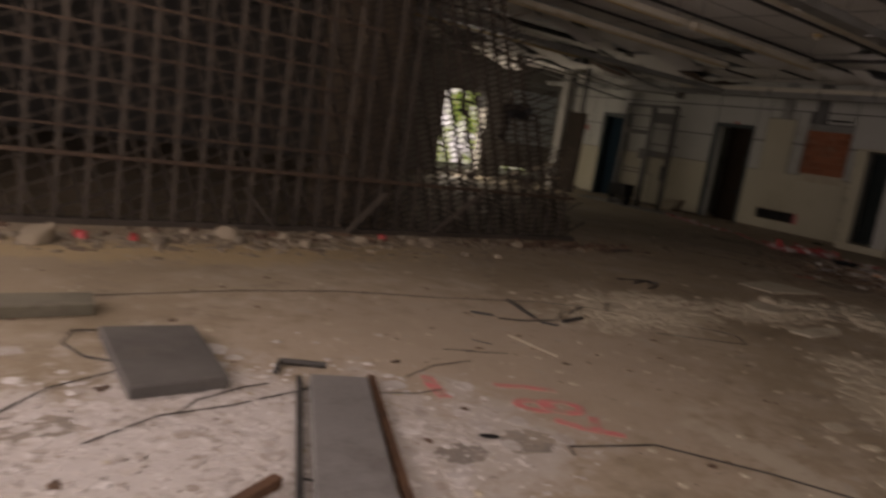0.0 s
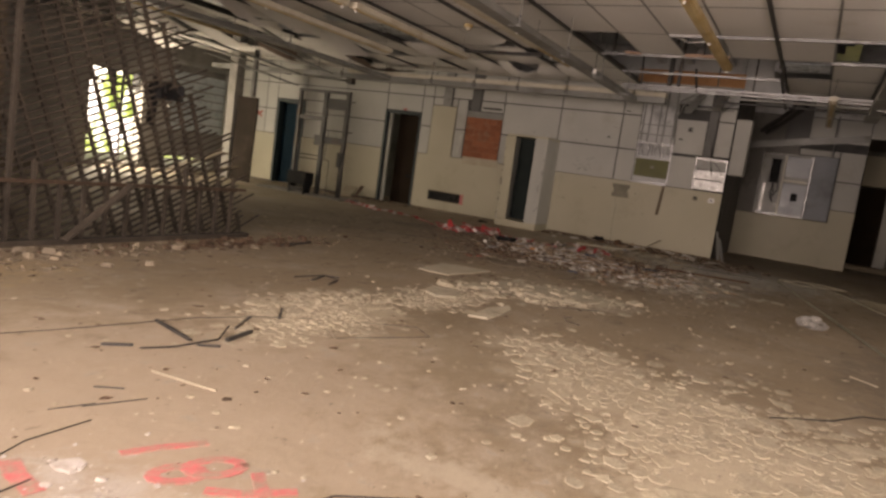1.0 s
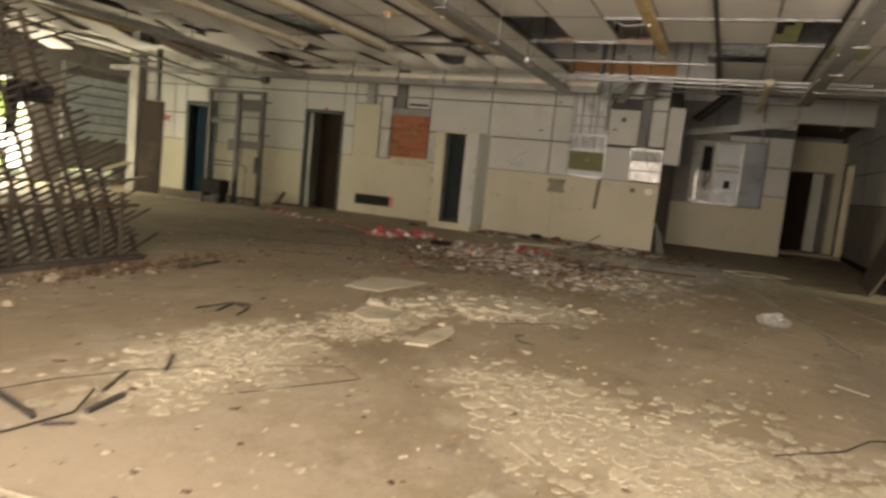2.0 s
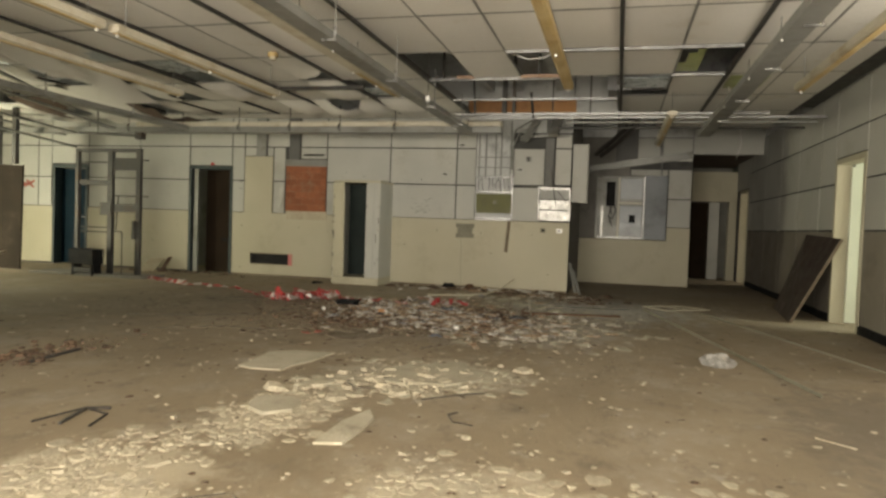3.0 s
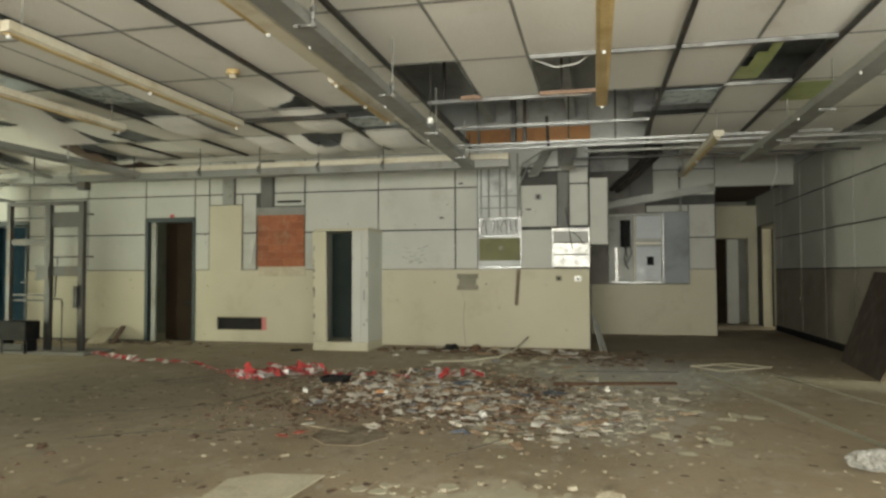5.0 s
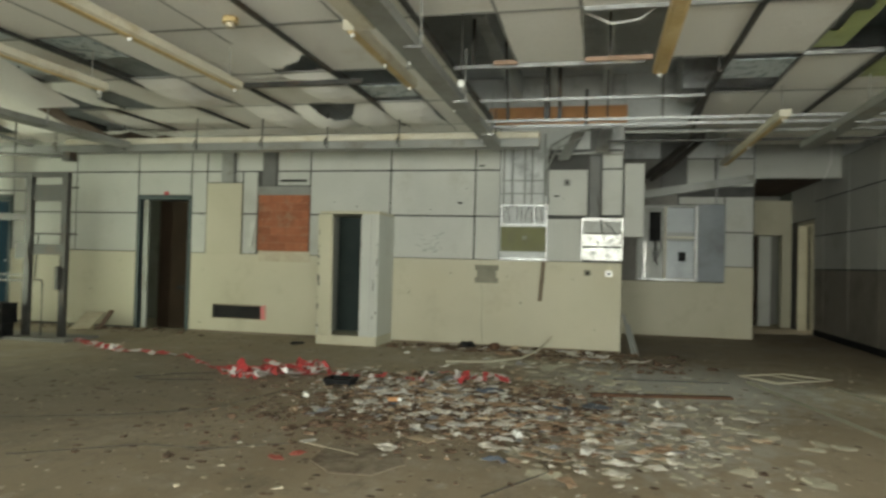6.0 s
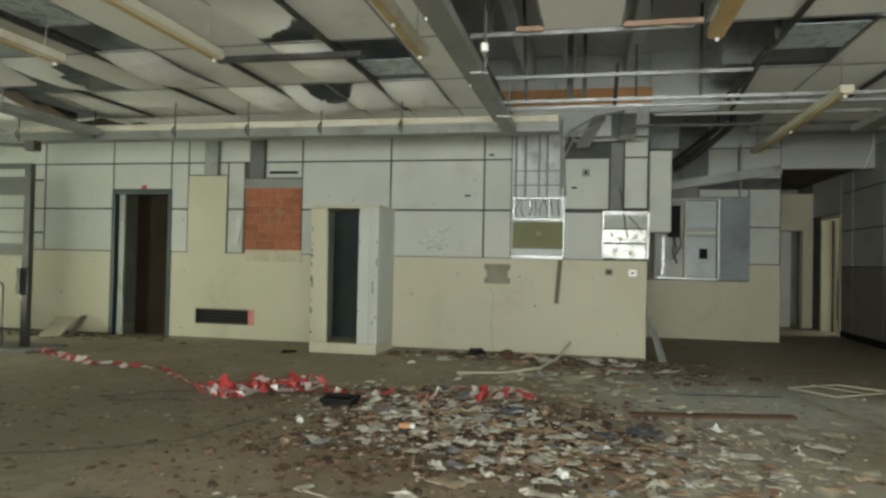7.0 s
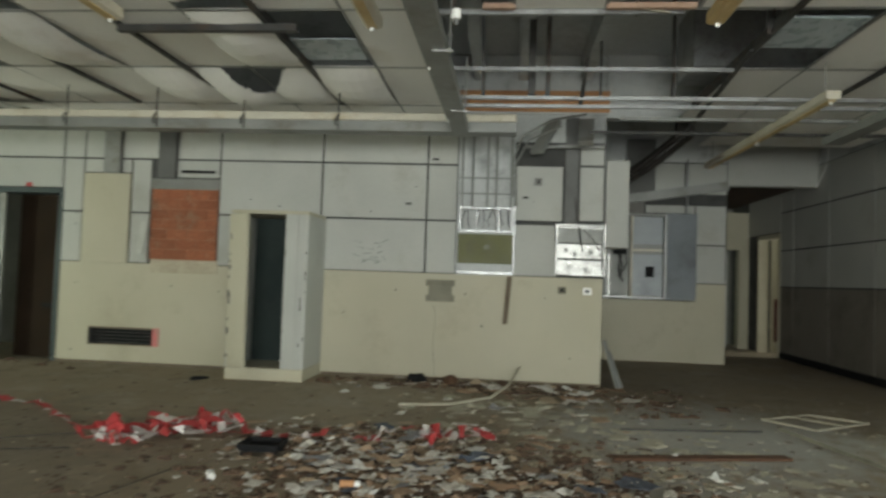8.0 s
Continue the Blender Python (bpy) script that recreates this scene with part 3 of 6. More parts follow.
# two tiles that belly down to the trunking, with a notch between them
torn_tile(bm, 12.2, 13.47, 4.84, 5.40, lambda x, y: x - 12.33 + rag(x, y) < 0.6 - 2.0 * abs(y - 5.44) and y > 5.06, lambda x, y: 0.13 * math.sin(math.pi * (x - 12.2) / 1.27) * math.sin(math.pi * (y - 4.84) / 0.56) ** 0.6 if 12.2 < x < 13.47 and 4.84 < y < 5.40 else 0.0)
torn_tile(bm, 12.2, 13.47, 5.40, 5.97, lambda x, y: x - 12.33 + rag(x, y) < 0.6 - 2.4 * abs(y - 5.40), lambda x, y: 0.17 * math.sin(math.pi * (x - 12.2) / 1.27) * math.sin(math.pi * (y - 5.40) / 0.57) ** 0.6 if 12.2 < x < 13.47 and 5.40 < y < 5.97 else 0.0)
ceiling = single("ceiling", bm, TILE, "sagging white ceiling tiles with gaps and torn corners", "ceiling", kind="structure")

# ---- wall cladding ----
Z1, Z2, Z3, Z4, GAP = 1.205, 1.815, 2.462, 3.06, 0.011


def wall_panel(parent, axis, face, u0, u1, z0, z1, material=PANEL, side=-1, thick=0.016, name="panel"):
    """One flat panel, proud of its wall, with a dark joint left round it."""
    lo, hi = sorted((face + side * 0.002, face + side * thick))
    b = (lo, hi, u0 + GAP, u1 - GAP, z0 + GAP, z1 - GAP) if axis == "x" else (u0 + GAP, u1 - GAP, lo, hi, z0 + GAP, z1 - GAP)
    return part(name, B(b), material, parent, bevel=0.002)


for a, b in ((13.0, 14.18), (12.66, 13.0), (10.52, 11.74), (9.375, 10.52), (5.215, 6.46), (3.975, 5.215), (3.62, 3.975)):
    for z0, z1 in ((Z1, Z2), (Z2, Z3), (Z3, Z4)):
        wall_panel(wall_main, "x", WALL, a, b, z0, z1)
for a, b in ((11.74, 12.66), (8.44, 9.375)):
    wall_panel(wall_main, "x", WALL, a, b, 2.09, Z3)
    wall_panel(wall_main, "x", WALL, a, b, Z3, Z4)
for z0, z1 in ((Z1, Z2), (Z2, Z3), (Z3, Z4)):
    wall_panel(wall_main, "x", WALL, 8.17, 8.44, z0, z1)
    if z0 < 2:
        wall_panel(wall_main, "x", WALL, 7.31, 7.56, z0, z1)
wall_panel(wall_main, "x", WALL, 7.56, 7.70, 2.285, Z3)
wall_panel(wall_main, "x", WALL, 7.92, 8.17, 2.285, Z3)
for a, b in ((7.92, 8.17), (7.23, 7.70), (6.46, 7.0)):
    wall_panel(wall_main, "x", WALL, a, b, Z3, Z4)
wall_panel(wall_main, "x", WALL, 6.46, 7.0, 2.24, Z3)
for a, b, z0, z1 in ((2.47, 2.97, Z1, 1.80), (2.42, 2.97, 1.83, 2.47), (1.965, 2.25, 1.84, 2.47), (1.965, 2.25, 2.47, 2.72)):
    wall_panel(wall_main, "x", WALL, a, b, z0, z1)
part("wainscot", holed("x", WALL - 0.012, WALL - 0.002, 1.965, 8.45, 0.03, Z1 - 0.004, [(7.146, 8.014, 0.228, 0.431), (5.2, 6.0, 0.0, Z1)]), CREAM, wall_main, "smooth cream paint")
part("wainscot", B((WALL - 0.012, WALL - 0.002, 9.36, 11.79, 0.03, Z1 - 0.004)), CREAM, wall_main)
part("wainscot", B((WALL - 0.012, WALL - 0.002, 12.61, 14.19, 0.03, Z1 - 0.004)), CREAM, wall_main)
part("skirting", B((WALL - 0.02, WALL - 0.003, 6.02, 8.45, 0.0, 0.03), (WALL - 0.02, WALL - 0.003, 1.965, 5.14, 0.0, 0.03)), BOARDWOOD, wall_main)
part("bare_plaster", B((WALL - 0.006, WALL - 0.002, 2.97, 3.62, Z1, Z4), (WALL - 0.006, WALL - 0.002, 1.965, 2.97, 2.74, Z4)), UPPER, wall_main)
part("plaster_patch", B((WALL - 0.03, WALL - 0.002, 7.57, 8.16, 1.197, 2.28)), CREAM, wall_main, bevel=0.004)
part("plaster_edge", B((WALL - 0.02, WALL - 0.002, 6.44, 7.28, 1.10, 1.26)), PLASTER, wall_main, "rough torn plaster under the bricks", bevel=0.004)
part("lintel", B((WALL - 0.02, WALL - 0.002, 6.46, 7.31, 2.105, 2.23)), GREYSTEEL, wall_main, "grey lintel over bare bricks")
part("mortar", B((WALL - 0.006, WALL - 0.002, 6.47, 7.30, 1.26, 2.105)), MORTAR, wall_main)
rb = random.Random(3)
for r in range(7):
    off = 0.0 if r % 2 else -0.125
    for c in range(5):
        a, b = max(6.475, 6.475 + off + c * 0.25), min(7.295, 6.475 + off + c * 0.25 + 0.24)
        if b - a < 0.04:
            continue
        d = rb.uniform(0.010, 0.016)
        part("brick", B((WALL - d, WALL - 0.004, a, b, 1.268 + r * 0.12, 1.268 + r * 0.12 + 0.111)), BRICK, wall_main)

for a, b in ((12.95, 14.15), (14.15, 15.4), (15.4, 16.65), (16.65, 17.9), (8.6, 10.36)):
    for z0, z1 in ((Z1, Z2), (Z2, Z3), (Z3, Z4)):
        wall_panel(wall_right, "y", RIGHT, a, b, z0, z1, side=1)
    wall_panel(wall_right, "y", RIGHT, a, b, 0.1, Z1, BROWNPAINT, 1, 0.012, "wainscot")
for a, b in ((10.36, 11.1), (12.26, 12.95), (17.9, 18.43)):
    for z0, z1 in ((Z1, Z2), (Z2, Z3), (Z3, Z4)):
        wall_panel(wall_right, "y", RIGHT, a, b, z0, z1, side=1)
    wall_panel(wall_right, "y", RIGHT, a, b, 0.1, Z1, BROWNPAINT, 1, 0.012, "wainscot")
wall_panel(wall_right, "y", RIGHT, 11.1, 12.26, 2.14, Z3, side=1)
wall_panel(wall_right, "y", RIGHT, 11.1, 12.26, Z3, Z4, side=1)
wall_panel(wall_right, "y", RIGHT, 18.43, 20.0, 2.14, Z4, side=1)
for a, b in ((8.6, 11.1), (12.26, 18.43)):
    part("skirting", B((a, b, RIGHT + 0.002, RIGHT + 0.02, 0, 0.1)), BLACK, wall_right, "black skirting")
# plain plaster on the unseen stretch with the added window openings
part("plaster", holed("y", RIGHT + 0.002, RIGHT + 0.01, -1.28, 8.6, 0, Z4, [(-0.8, 2.4, 0.9, 2.6), (5.3, 8.5, 0.9, 2.6)]), PANEL, wall_right)

for z0, z1 in ((Z1, 1.79), (1.79, 2.40)):
    wall_panel(wall_recess, "x", RECESS, -0.265, 0.20, z0, z1)
wall_panel(wall_recess, "x", RECESS, -0.265, 0.36, 2.56, 3.05)
wall_panel(wall_recess, "x", RECESS, 0.36, 0.95, 2.58, 3.05)
wall_panel(wall_recess, "x", RECESS, 0.20, 0.95, 2.26, 2.40)
part("wainscot", B((RECESS - 0.012, RECESS - 0.002, -0.265, 1.955, 0.0, 0.93)), CREAM, wall_recess, "cream paint")
part("wainscot", B((RECESS - 0.012, RECESS - 0.002, -0.265, 0.19, 0.93, Z1 - 0.004)), CREAM, wall_recess)
part("bare_plaster", B((RECESS - 0.006, RECESS - 0.002, 0.96, 1.955, 0.94, 3.05)), CONCRETE, wall_recess)

part("wall_head", B((WALL - 0.004, WALL - 0.002, 1.965, LEFT - 0.02, Z4 + 0.004, SOFFIT - 0.004)), UPPER, wall_main, "bare grey wall above the ceiling line")
part("wall_head", B((8.6, RECESS - 0.02, RIGHT + 0.002, RIGHT + 0.004, Z4 + 0.004, SOFFIT - 0.004)), UPPER, wall_right)
part("wall_head", B((RECESS - 0.004, RECESS - 0.002, -0.26, 1.955, 3.06, SOFFIT - 0.004)), UPPER, wall_recess)
part("crack", bars(((WALL - 0.0125, 3.88, 0.86), (WALL - 0.0125, 3.83, 0.74), 0.006, 0.003), ((WALL - 0.0125, 3.83, 0.74), (WALL - 0.0125, 3.85, 0.38), 0.005, 0.003), ((WALL - 0.0125, 3.85, 0.38), (WALL - 0.0125, 3.82, 0.05), 0.006, 0.003)), JOINT, wall_main, "thin crack in the paint")

rh = random.Random(58)
for y, z in ((6.07, 2.0), (5.72, 1.93), (2.75, 2.06), (5.56, 0.96), (8.24, 1.79), (8.24, 1.66), (8.23, 0.15), (8.2, 0.95), (8.22, 1.22), (6.41, 0.9), (7.0, 0.95), (6.3, 0.5), (4.9, 0.72), (4.3, 1.0), (3.3, 0.62), (2.6, 0.97), (2.3, 0.3), (9.62, 0.9), (9.66, 1.05), (10.2, 0.6), (3.5, 0.98), (4.62, 1.9), (4.1, 2.2)):
    r = rh.uniform(0.005, 0.009)
    part("chip", B((WALL - 0.0195, WALL - 0.0165, y - r, y + r, z - r, z + r * rh.uniform(0.8, 2.2))), JOINT, wall_main)

# ---- doors, frames and openings ----


def door_frame(name, axis, face, u0, u1, top, depth, width, material, label):
    """A frame round an opening: two jambs and a head."""
    t = thing(name, (face, (u0 + u1) / 2, 0) if axis == "x" else ((u0 + u1) / 2, face, 0), label, "door frame")
    tagged(t, kind="structure")
    f0, f1 = face - 0.022, face + depth
    if axis == "y":
        f0, f1 = face - depth, face + 0.022
    for n, (a, b, z0, z1) in (("jamb", (u0 - width + 0.02, u0 + 0.02, 0, top)), ("jamb", (u1 - 0.02, u1 + width - 0.02, 0, top)), ("head", (u0 + 0.021, u1 - 0.021, top - width, top))):
        b6 = (f0, f1, a, b, z0, z1) if axis == "x" else (a, b, f0, f1, z0, z1)
        part(n, B(b6), material, t, bevel=0.003)
    return t


door_frame("door_frame_1", "x", WALL, 11.80, 12.60, 2.07, 0.2, 0.06, FRAMEGREEN, "dark green painted steel door frame")
door_frame("door_frame_2", "x", WALL, 8.46, 9.35, 2.085, 0.2, 0.06, FRAMEGREEN, "dark green painted steel door frame")
door_frame("door_frame_3", "y", RIGHT, 11.16, 12.20, 2.13, 0.16, 0.07, CREAM, "cream painted timber door frame")
door_frame("door_frame_4", "y", RIGHT, 18.49, 19.45, 2.13, 0.16, 0.07, CREAM, "cream painted timber door frame")

d = thing("double_door", (WALL + 0.3, 8.9, 0), "dark brown double door standing in its deep frame", "door")
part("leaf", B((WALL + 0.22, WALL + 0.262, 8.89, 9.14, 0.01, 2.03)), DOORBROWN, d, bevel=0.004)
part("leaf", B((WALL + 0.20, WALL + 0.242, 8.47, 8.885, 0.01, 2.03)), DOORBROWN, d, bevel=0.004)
part("letter_plate", B((WALL + 0.19, WALL + 0.2, 8.60, 8.78, 0.62, 0.68)), BLACK, d, "dark letter slot")
part("side_panel", B((WALL + 0.02, WALL + 0.05, 9.20, 9.30, 0.01, 2.02)), GREYSTEEL, d, "narrow grey side light")
d = thing("teal_door", (WALL + 0.1, 12.2, 0), "dark teal painted door standing shut", "door")
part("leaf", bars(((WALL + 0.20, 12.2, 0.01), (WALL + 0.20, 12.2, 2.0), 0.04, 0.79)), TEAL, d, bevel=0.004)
part("handle", tubes(0.012, [(WALL + 0.18, 11.92, 1.0), (WALL + 0.13, 11.92, 1.0), (WALL + 0.13, 12.03, 1.0)]), GALV, d, "steel lever handle")

d = thing("side_room_door", (12.18, RIGHT - 0.2, 0), "pale cream door swung open into the lit room", "door")
leaf = part("leaf", bars(((12.16, -2.20, 0.01), (12.16, -2.20, 2.04), 0.04, 0.9)), PALEGREEN, d, bevel=0.004)
part("handle", tubes(0.012, [(12.13, -2.55, 1.02), (12.08, -2.55, 1.02), (12.08, -2.44, 1.02)]), BLACK, d, "dark lever handle")
d = thing("corridor_door", (20.05, -1.07, 0), "brown door at the end of the corridor", "door")
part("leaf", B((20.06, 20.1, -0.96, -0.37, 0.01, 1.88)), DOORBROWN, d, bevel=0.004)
part("leaf", B((20.04, 20.08, -1.22, -0.98, 0.01, 1.88)), PANEL, d, "pale leaf", bevel=0.004)
# the unlit void over the corridor, given as a dark brown sheet
single("corridor_ceiling", B((RECESS + 0.21, 20.9, RIGHT + 0.01, -0.28, 2.80, 2.83)), RAGBROWN, "dark brown sheet in place of the dark void over the corridor", "ceiling", kind="structure")
d = thing("corridor_side_door", (19.3, RIGHT - 0.4, 0), "cream door with a dark red lower panel, swung inward", "door")
part("leaf", B((19.40, 19.44, RIGHT - 1.0, RIGHT - 0.2, 0.01, 2.04)), CREAM, d, bevel=0.004)
part("kick_panel", B((19.388, 19.399, RIGHT - 0.95, RIGHT - 0.25, 0.2, 0.98)), surface("dark_red_panel", (0.07, 0.012, 0.012), (0.10, 0.02, 0.018), (0.04, 0.01, 0.01), 2, 60, 0.5), d, "dark red panel")

v = thing("vent_grille", (WALL, 7.58, 0.2), "dark vent opening with slats and a red painted edge", "vent")
# a thin black plate behind the slats gives the vent its dark depth
part("duct", B((WALL + 0.06, WALL + 0.07, 7.15, 8.01, 0.23, 0.43)), BLACK, v)
for k in range(5):
    part("slat", bars(((WALL + 0.03, 7.15, 0.25 + k * 0.04), (WALL + 0.03, 8.01, 0.25 + k * 0.04), 0.03, 0.006)), DARKSTEEL, v)
part("frame", B((WALL - 0.018, WALL - 0.012, 7.21, 8.014, 0.418, 0.436), (WALL - 0.018, WALL - 0.012, 7.21, 8.014, 0.222, 0.236)), BOARDWOOD, v)
part("painted_edge", B((WALL - 0.02, WALL - 0.012, 7.125, 7.205, 0.222, 0.436)), PINK, v, "red sprayed edge")

# closet that stands out from the wall
c = thing("wall_closet", (13.75, 5.58, 0), "cream built-in closet with its narrow door ajar", "closet")
CF = 13.40
part("plinth", B((CF - 0.01, WALL - 0.02, 5.15, 6.01, 0, 0.13)), CREAM, c, bevel=0.006)
part("top", B((CF, WALL - 0.02, 5.15, 6.01, 1.78, 1.82)), CREAM, c, "dusty top", bevel=0.004)
part("side_panel", B((CF, WALL - 0.02, 5.15, 5.19, 0.131, 1.779)), PANEL, c, "grey chipped side", bevel=0.004)
part("side_panel", B((CF, WALL - 0.02, 5.97, 6.01, 0.131, 1.779)), PANEL, c, bevel=0.004)
part("front_panel", B((CF, CF + 0.03, 5.191, 5.235, 0.131, 1.779), (CF + 0.01, CF + 0.03, 5.235, 5.26, 0.131, 1.779), (CF, CF + 0.03, 5.26, 5.40, 0.131, 1.779)), PANEL, c)
# the back alone is this dark teal, far darker than the panels beside it
part("back", B((WALL - 0.06, WALL - 0.03, 5.19, 5.97, 0.131, 1.779)), surface("dark_teal_back", (0.024, 0.036, 0.034), (0.034, 0.048, 0.045), (0.02, 0.025, 0.025), 2, 60, 0.95), c, "dark green-grey back")
leaf = part("door", bars(((CF - 0.02, 5.885, 0.135), (CF - 0.05, 5.895, 1.77), 0.25, 0.03)), CREAM, c, "cream door", bevel=0.004)
part("handle", B((CF - 0.045, CF - 0.02, 5.83, 5.85, 0.98, 1.08)), GALV, leaf, "steel pull")
rb = random.Random(11)
for k in range(24):
    y, z = rb.choice((5.995, 5.165, 5.21, 5.985, 5.39)), rb.uniform(0.15, 1.7)
    part("paint_chip", B((CF - 0.004 - (0.03 if y > 5.9 else 0), CF - 0.002, y - 0.008, y + 0.008, z, z + rb.uniform(0.012, 0.07))), CONCRETE, c)

# ---- services on the main wall ----
for y0, y1, z0, m in ((7.71, 7.91, 2.285, GREYSTEEL), (7.01, 7.225, 2.235, DULLDUCT), (2.26, 2.41, 1.81, DULLDUCT)):
    single("wall_duct", B((WALL - 0.05, WALL - 0.003, y0, y1, z0, 3.02)), m, "flat grey cable duct running up the wall", "duct", "wall ducts", bevel=0.004)
# slot not cut through: a black strip on the panel paints its dark inside
single("wall_slot", B((WALL - 0.024, WALL - 0.017, 6.52, 6.94, 2.30, 2.335)), BLACK, "narrow dark slot in the panelling", "slot")
single("stripped_patch", B((WALL - 0.016, WALL - 0.0125, 3.62, 3.95, 0.885, 0.96), (WALL - 0.016, WALL - 0.0125, 3.65, 3.92, 0.961, 1.06), (WALL - 0.016, WALL - 0.0125, 3.62, 3.95, 1.061, 1.135)), GREYPATCH, "bare grey patch where a fitting was torn off", "patch")
single("hanging_strip", bars(((WALL - 0.03, 3.0, 1.2), (WALL - 0.03, 3.04, 0.66), 0.012, 0.055)), BOARDWOOD, "grey metal strip hanging down the wall", "strip")
p = thing("conduit_rack", (WALL, 3.28, 1.9), "row of bare metal conduits with cross straps", "conduit")
for y in (3.57, 3.45, 3.28, 3.18, 3.01):
    part("conduit", tubes(0.014, [(WALL - 0.035, y, 1.94), (WALL - 0.035, y, 2.95)]), GREYSTEEL, p)
for z in (2.12, 2.30):
    part("strap", B((WALL - 0.062, WALL - 0.05, 2.98, 3.60, z, z + 0.018)), GREYSTEEL, p, "flat strap")
b = thing("meter_board", (WALL, 3.28, 1.2), "olive board under a tin terminal frame", "meter board")
part("board", B((WALL - 0.03, WALL - 0.007, 2.975, 3.60, 1.335, 1.672)), OLIVE, b, bevel=0.003)
part("spot", B((WALL - 0.034, WALL - 0.0305, 3.24, 3.30, 1.50, 1.55)), GREYPATCH, b)
part("rail", B((WALL - 0.045, WALL - 0.007, 2.965, 3.61, 1.215, 1.25), (WALL - 0.045, WALL - 0.007, 2.955, 2.974, 1.25, 2.0)), GALV, b, "bright tin edge")
part("terminal_frame", holed("x", WALL - 0.05, WALL - 0.007, 2.98, 3.60, 1.69, 1.98, [(3.005, 3.135, 1.715, 1.955), (3.155, 3.375, 1.715, 1.955), (3.395, 3.575, 1.715, 1.955)]), GALV, b, "bright tin frame")
rb = random.Random(5)
for k in range(8):
    y = 3.02 + k * 0.075
    part("wire", tubes(0.006, [(WALL - 0.055, y, 1.72 + rb.uniform(0, 0.05)), (WALL - 0.075, y + rb.uniform(-0.03, 0.03), 1.82), (WALL - 0.055, y + rb.uniform(-0.04, 0.04), 1.95)], seg=5), CABLE, b)
b = thing("fuse_box", (WALL, 2.22, 1.23), "open tin fuse box with a bright bare lining", "fuse box")
part("back", B((WALL - 0.03, WALL - 0.017, 1.955, 2.50, 1.235, 1.80)), MIRRORSTEEL, b)
part("rim", B((WALL - 0.15, WALL - 0.031, 1.955, 1.975, 1.235, 1.80), (WALL - 0.15, WALL - 0.031, 2.48, 2.50, 1.235, 1.80), (WALL - 0.15, WALL - 0.031, 1.976, 2.479, 1.235, 1.25), (WALL - 0.15, WALL - 0.031, 1.976, 2.479, 1.785, 1.80)), MIRRORSTEEL, b)
part("shelf", B((WALL - 0.10, WALL - 0.031, 1.98, 2.475, 1.405, 1.425)), DARKSTEEL, b)
part("divider", B((WALL - 0.07, WALL - 0.031, 1.98, 2.475, 1.585, 1.598)), DARKSTEEL, b)
for y, z in ((2.1, 1.5), (2.28, 1.47), (2.38, 1.52), (2.16, 1.3), (2.34, 1.33)):
    part("terminal", B((WALL - 0.06, WALL - 0.031, y - 0.022, y + 0.022, z - 0.02, z + 0.025)), GREYSTEEL, b)
part("mounting_plate", B((WALL - 0.06, WALL - 0.031, 1.98, 2.475, 1.60, 1.76)), GREYSTEEL, b, "grey mounting plate")
part("cable", tubes(0.008, [(WALL - 0.09, 2.30, 2.1), (WALL - 0.10, 2.26, 1.85), (WALL - 0.08, 2.22, 1.6), (WALL - 0.09, 2.2, 1.5)], seg=6), CABLE, b, "dangling black cable")
part("cable", tubes(0.006, [(WALL - 0.08, 2.2, 1.75), (WALL - 0.12, 2.1, 1.66), (WALL - 0.09, 2.02, 1.52)], seg=6), CABLE, b)
for y, z, w in ((2.41, 1.065, 0.09), (2.13, 1.06, 0.10)):
    s = thing("socket", (WALL, y, z), "small wall socket plate above the floor rubble", "socket", "sockets")
    part("plate", B((WALL - 0.03, WALL - 0.0125, y - w / 2, y + w / 2, z - 0.04, z + 0.04)), GREYPATCH if y > 2.3 else CERAMIC, s, bevel=0.006)
    part("hole", B((WALL - 0.032, WALL - 0.0301, y - 0.02, y + 0.02, z - 0.015, z + 0.015)), BLACK, s)
s = thing("switch", (WALL, 2.70, 2.28), "small grey switch on the white panel", "switch")
part("plate", B((WALL - 0.035, WALL - 0.017, 2.66, 2.75, 2.24, 2.33)), GREYSTEEL, s, bevel=0.006)
part("rocker", B((WALL - 0.042, WALL - 0.0352, 2.69, 2.72, 2.26, 2.31)), BLACK, s)
for y, z in ((4.22, 2.0), (3.92, 2.52), (2.88, 2.1)):
    single("cable_hook", bars(((WALL - 0.03, y, z), (WALL - 0.03, y - 0.07, z), 0.015, 0.02)), BLACK, "small dark hook on the wall", "hook", "wall hooks")
w = thing("wall_cabinet", (WALL + 0.1, 1.8, 1.55), "tall narrow white enclosure on the wall corner", "cabinet")
part("body", B((WALL + 0.0, WALL + 0.28, 1.69, 1.95, 1.56, 2.55)), PANEL, w, bevel=0.006)
part("lid", B((WALL - 0.012, WALL - 0.001, 1.70, 1.94, 1.57, 2.54)), PANEL, w, bevel=0.003)
for k, y in enumerate((1.90, 1.84)):
    single("leaning_rail", bars(((WALL - 0.25 + k * 0.12, y - 0.1, 0.0), (WALL + 0.02 + k * 0.02, y + 0.03, 0.52 - k * 0.12), 0.04, 0.02)), GREYSTEEL, "grey metal rail leaning on the wall corner", "rail", "leaning rails")
rb = random.Random(21)
g = thing("graffiti", (WALL, 4.62, 1.45), "faded grey-green scribble on a white panel", "graffiti")
for k in range(18):
    a, zz = 4.62 + rb.uniform(-0.2, 0.2), 1.45 + rb.uniform(-0.14, 0.14)
    part("stroke", bars(((WALL - 0.0175, a, zz), (WALL - 0.0175, a + rb.uniform(-0.1, 0.1), zz + rb.uniform(-0.05, 0.05)), 0.002, 0.016)), SCRIBBLE, g)
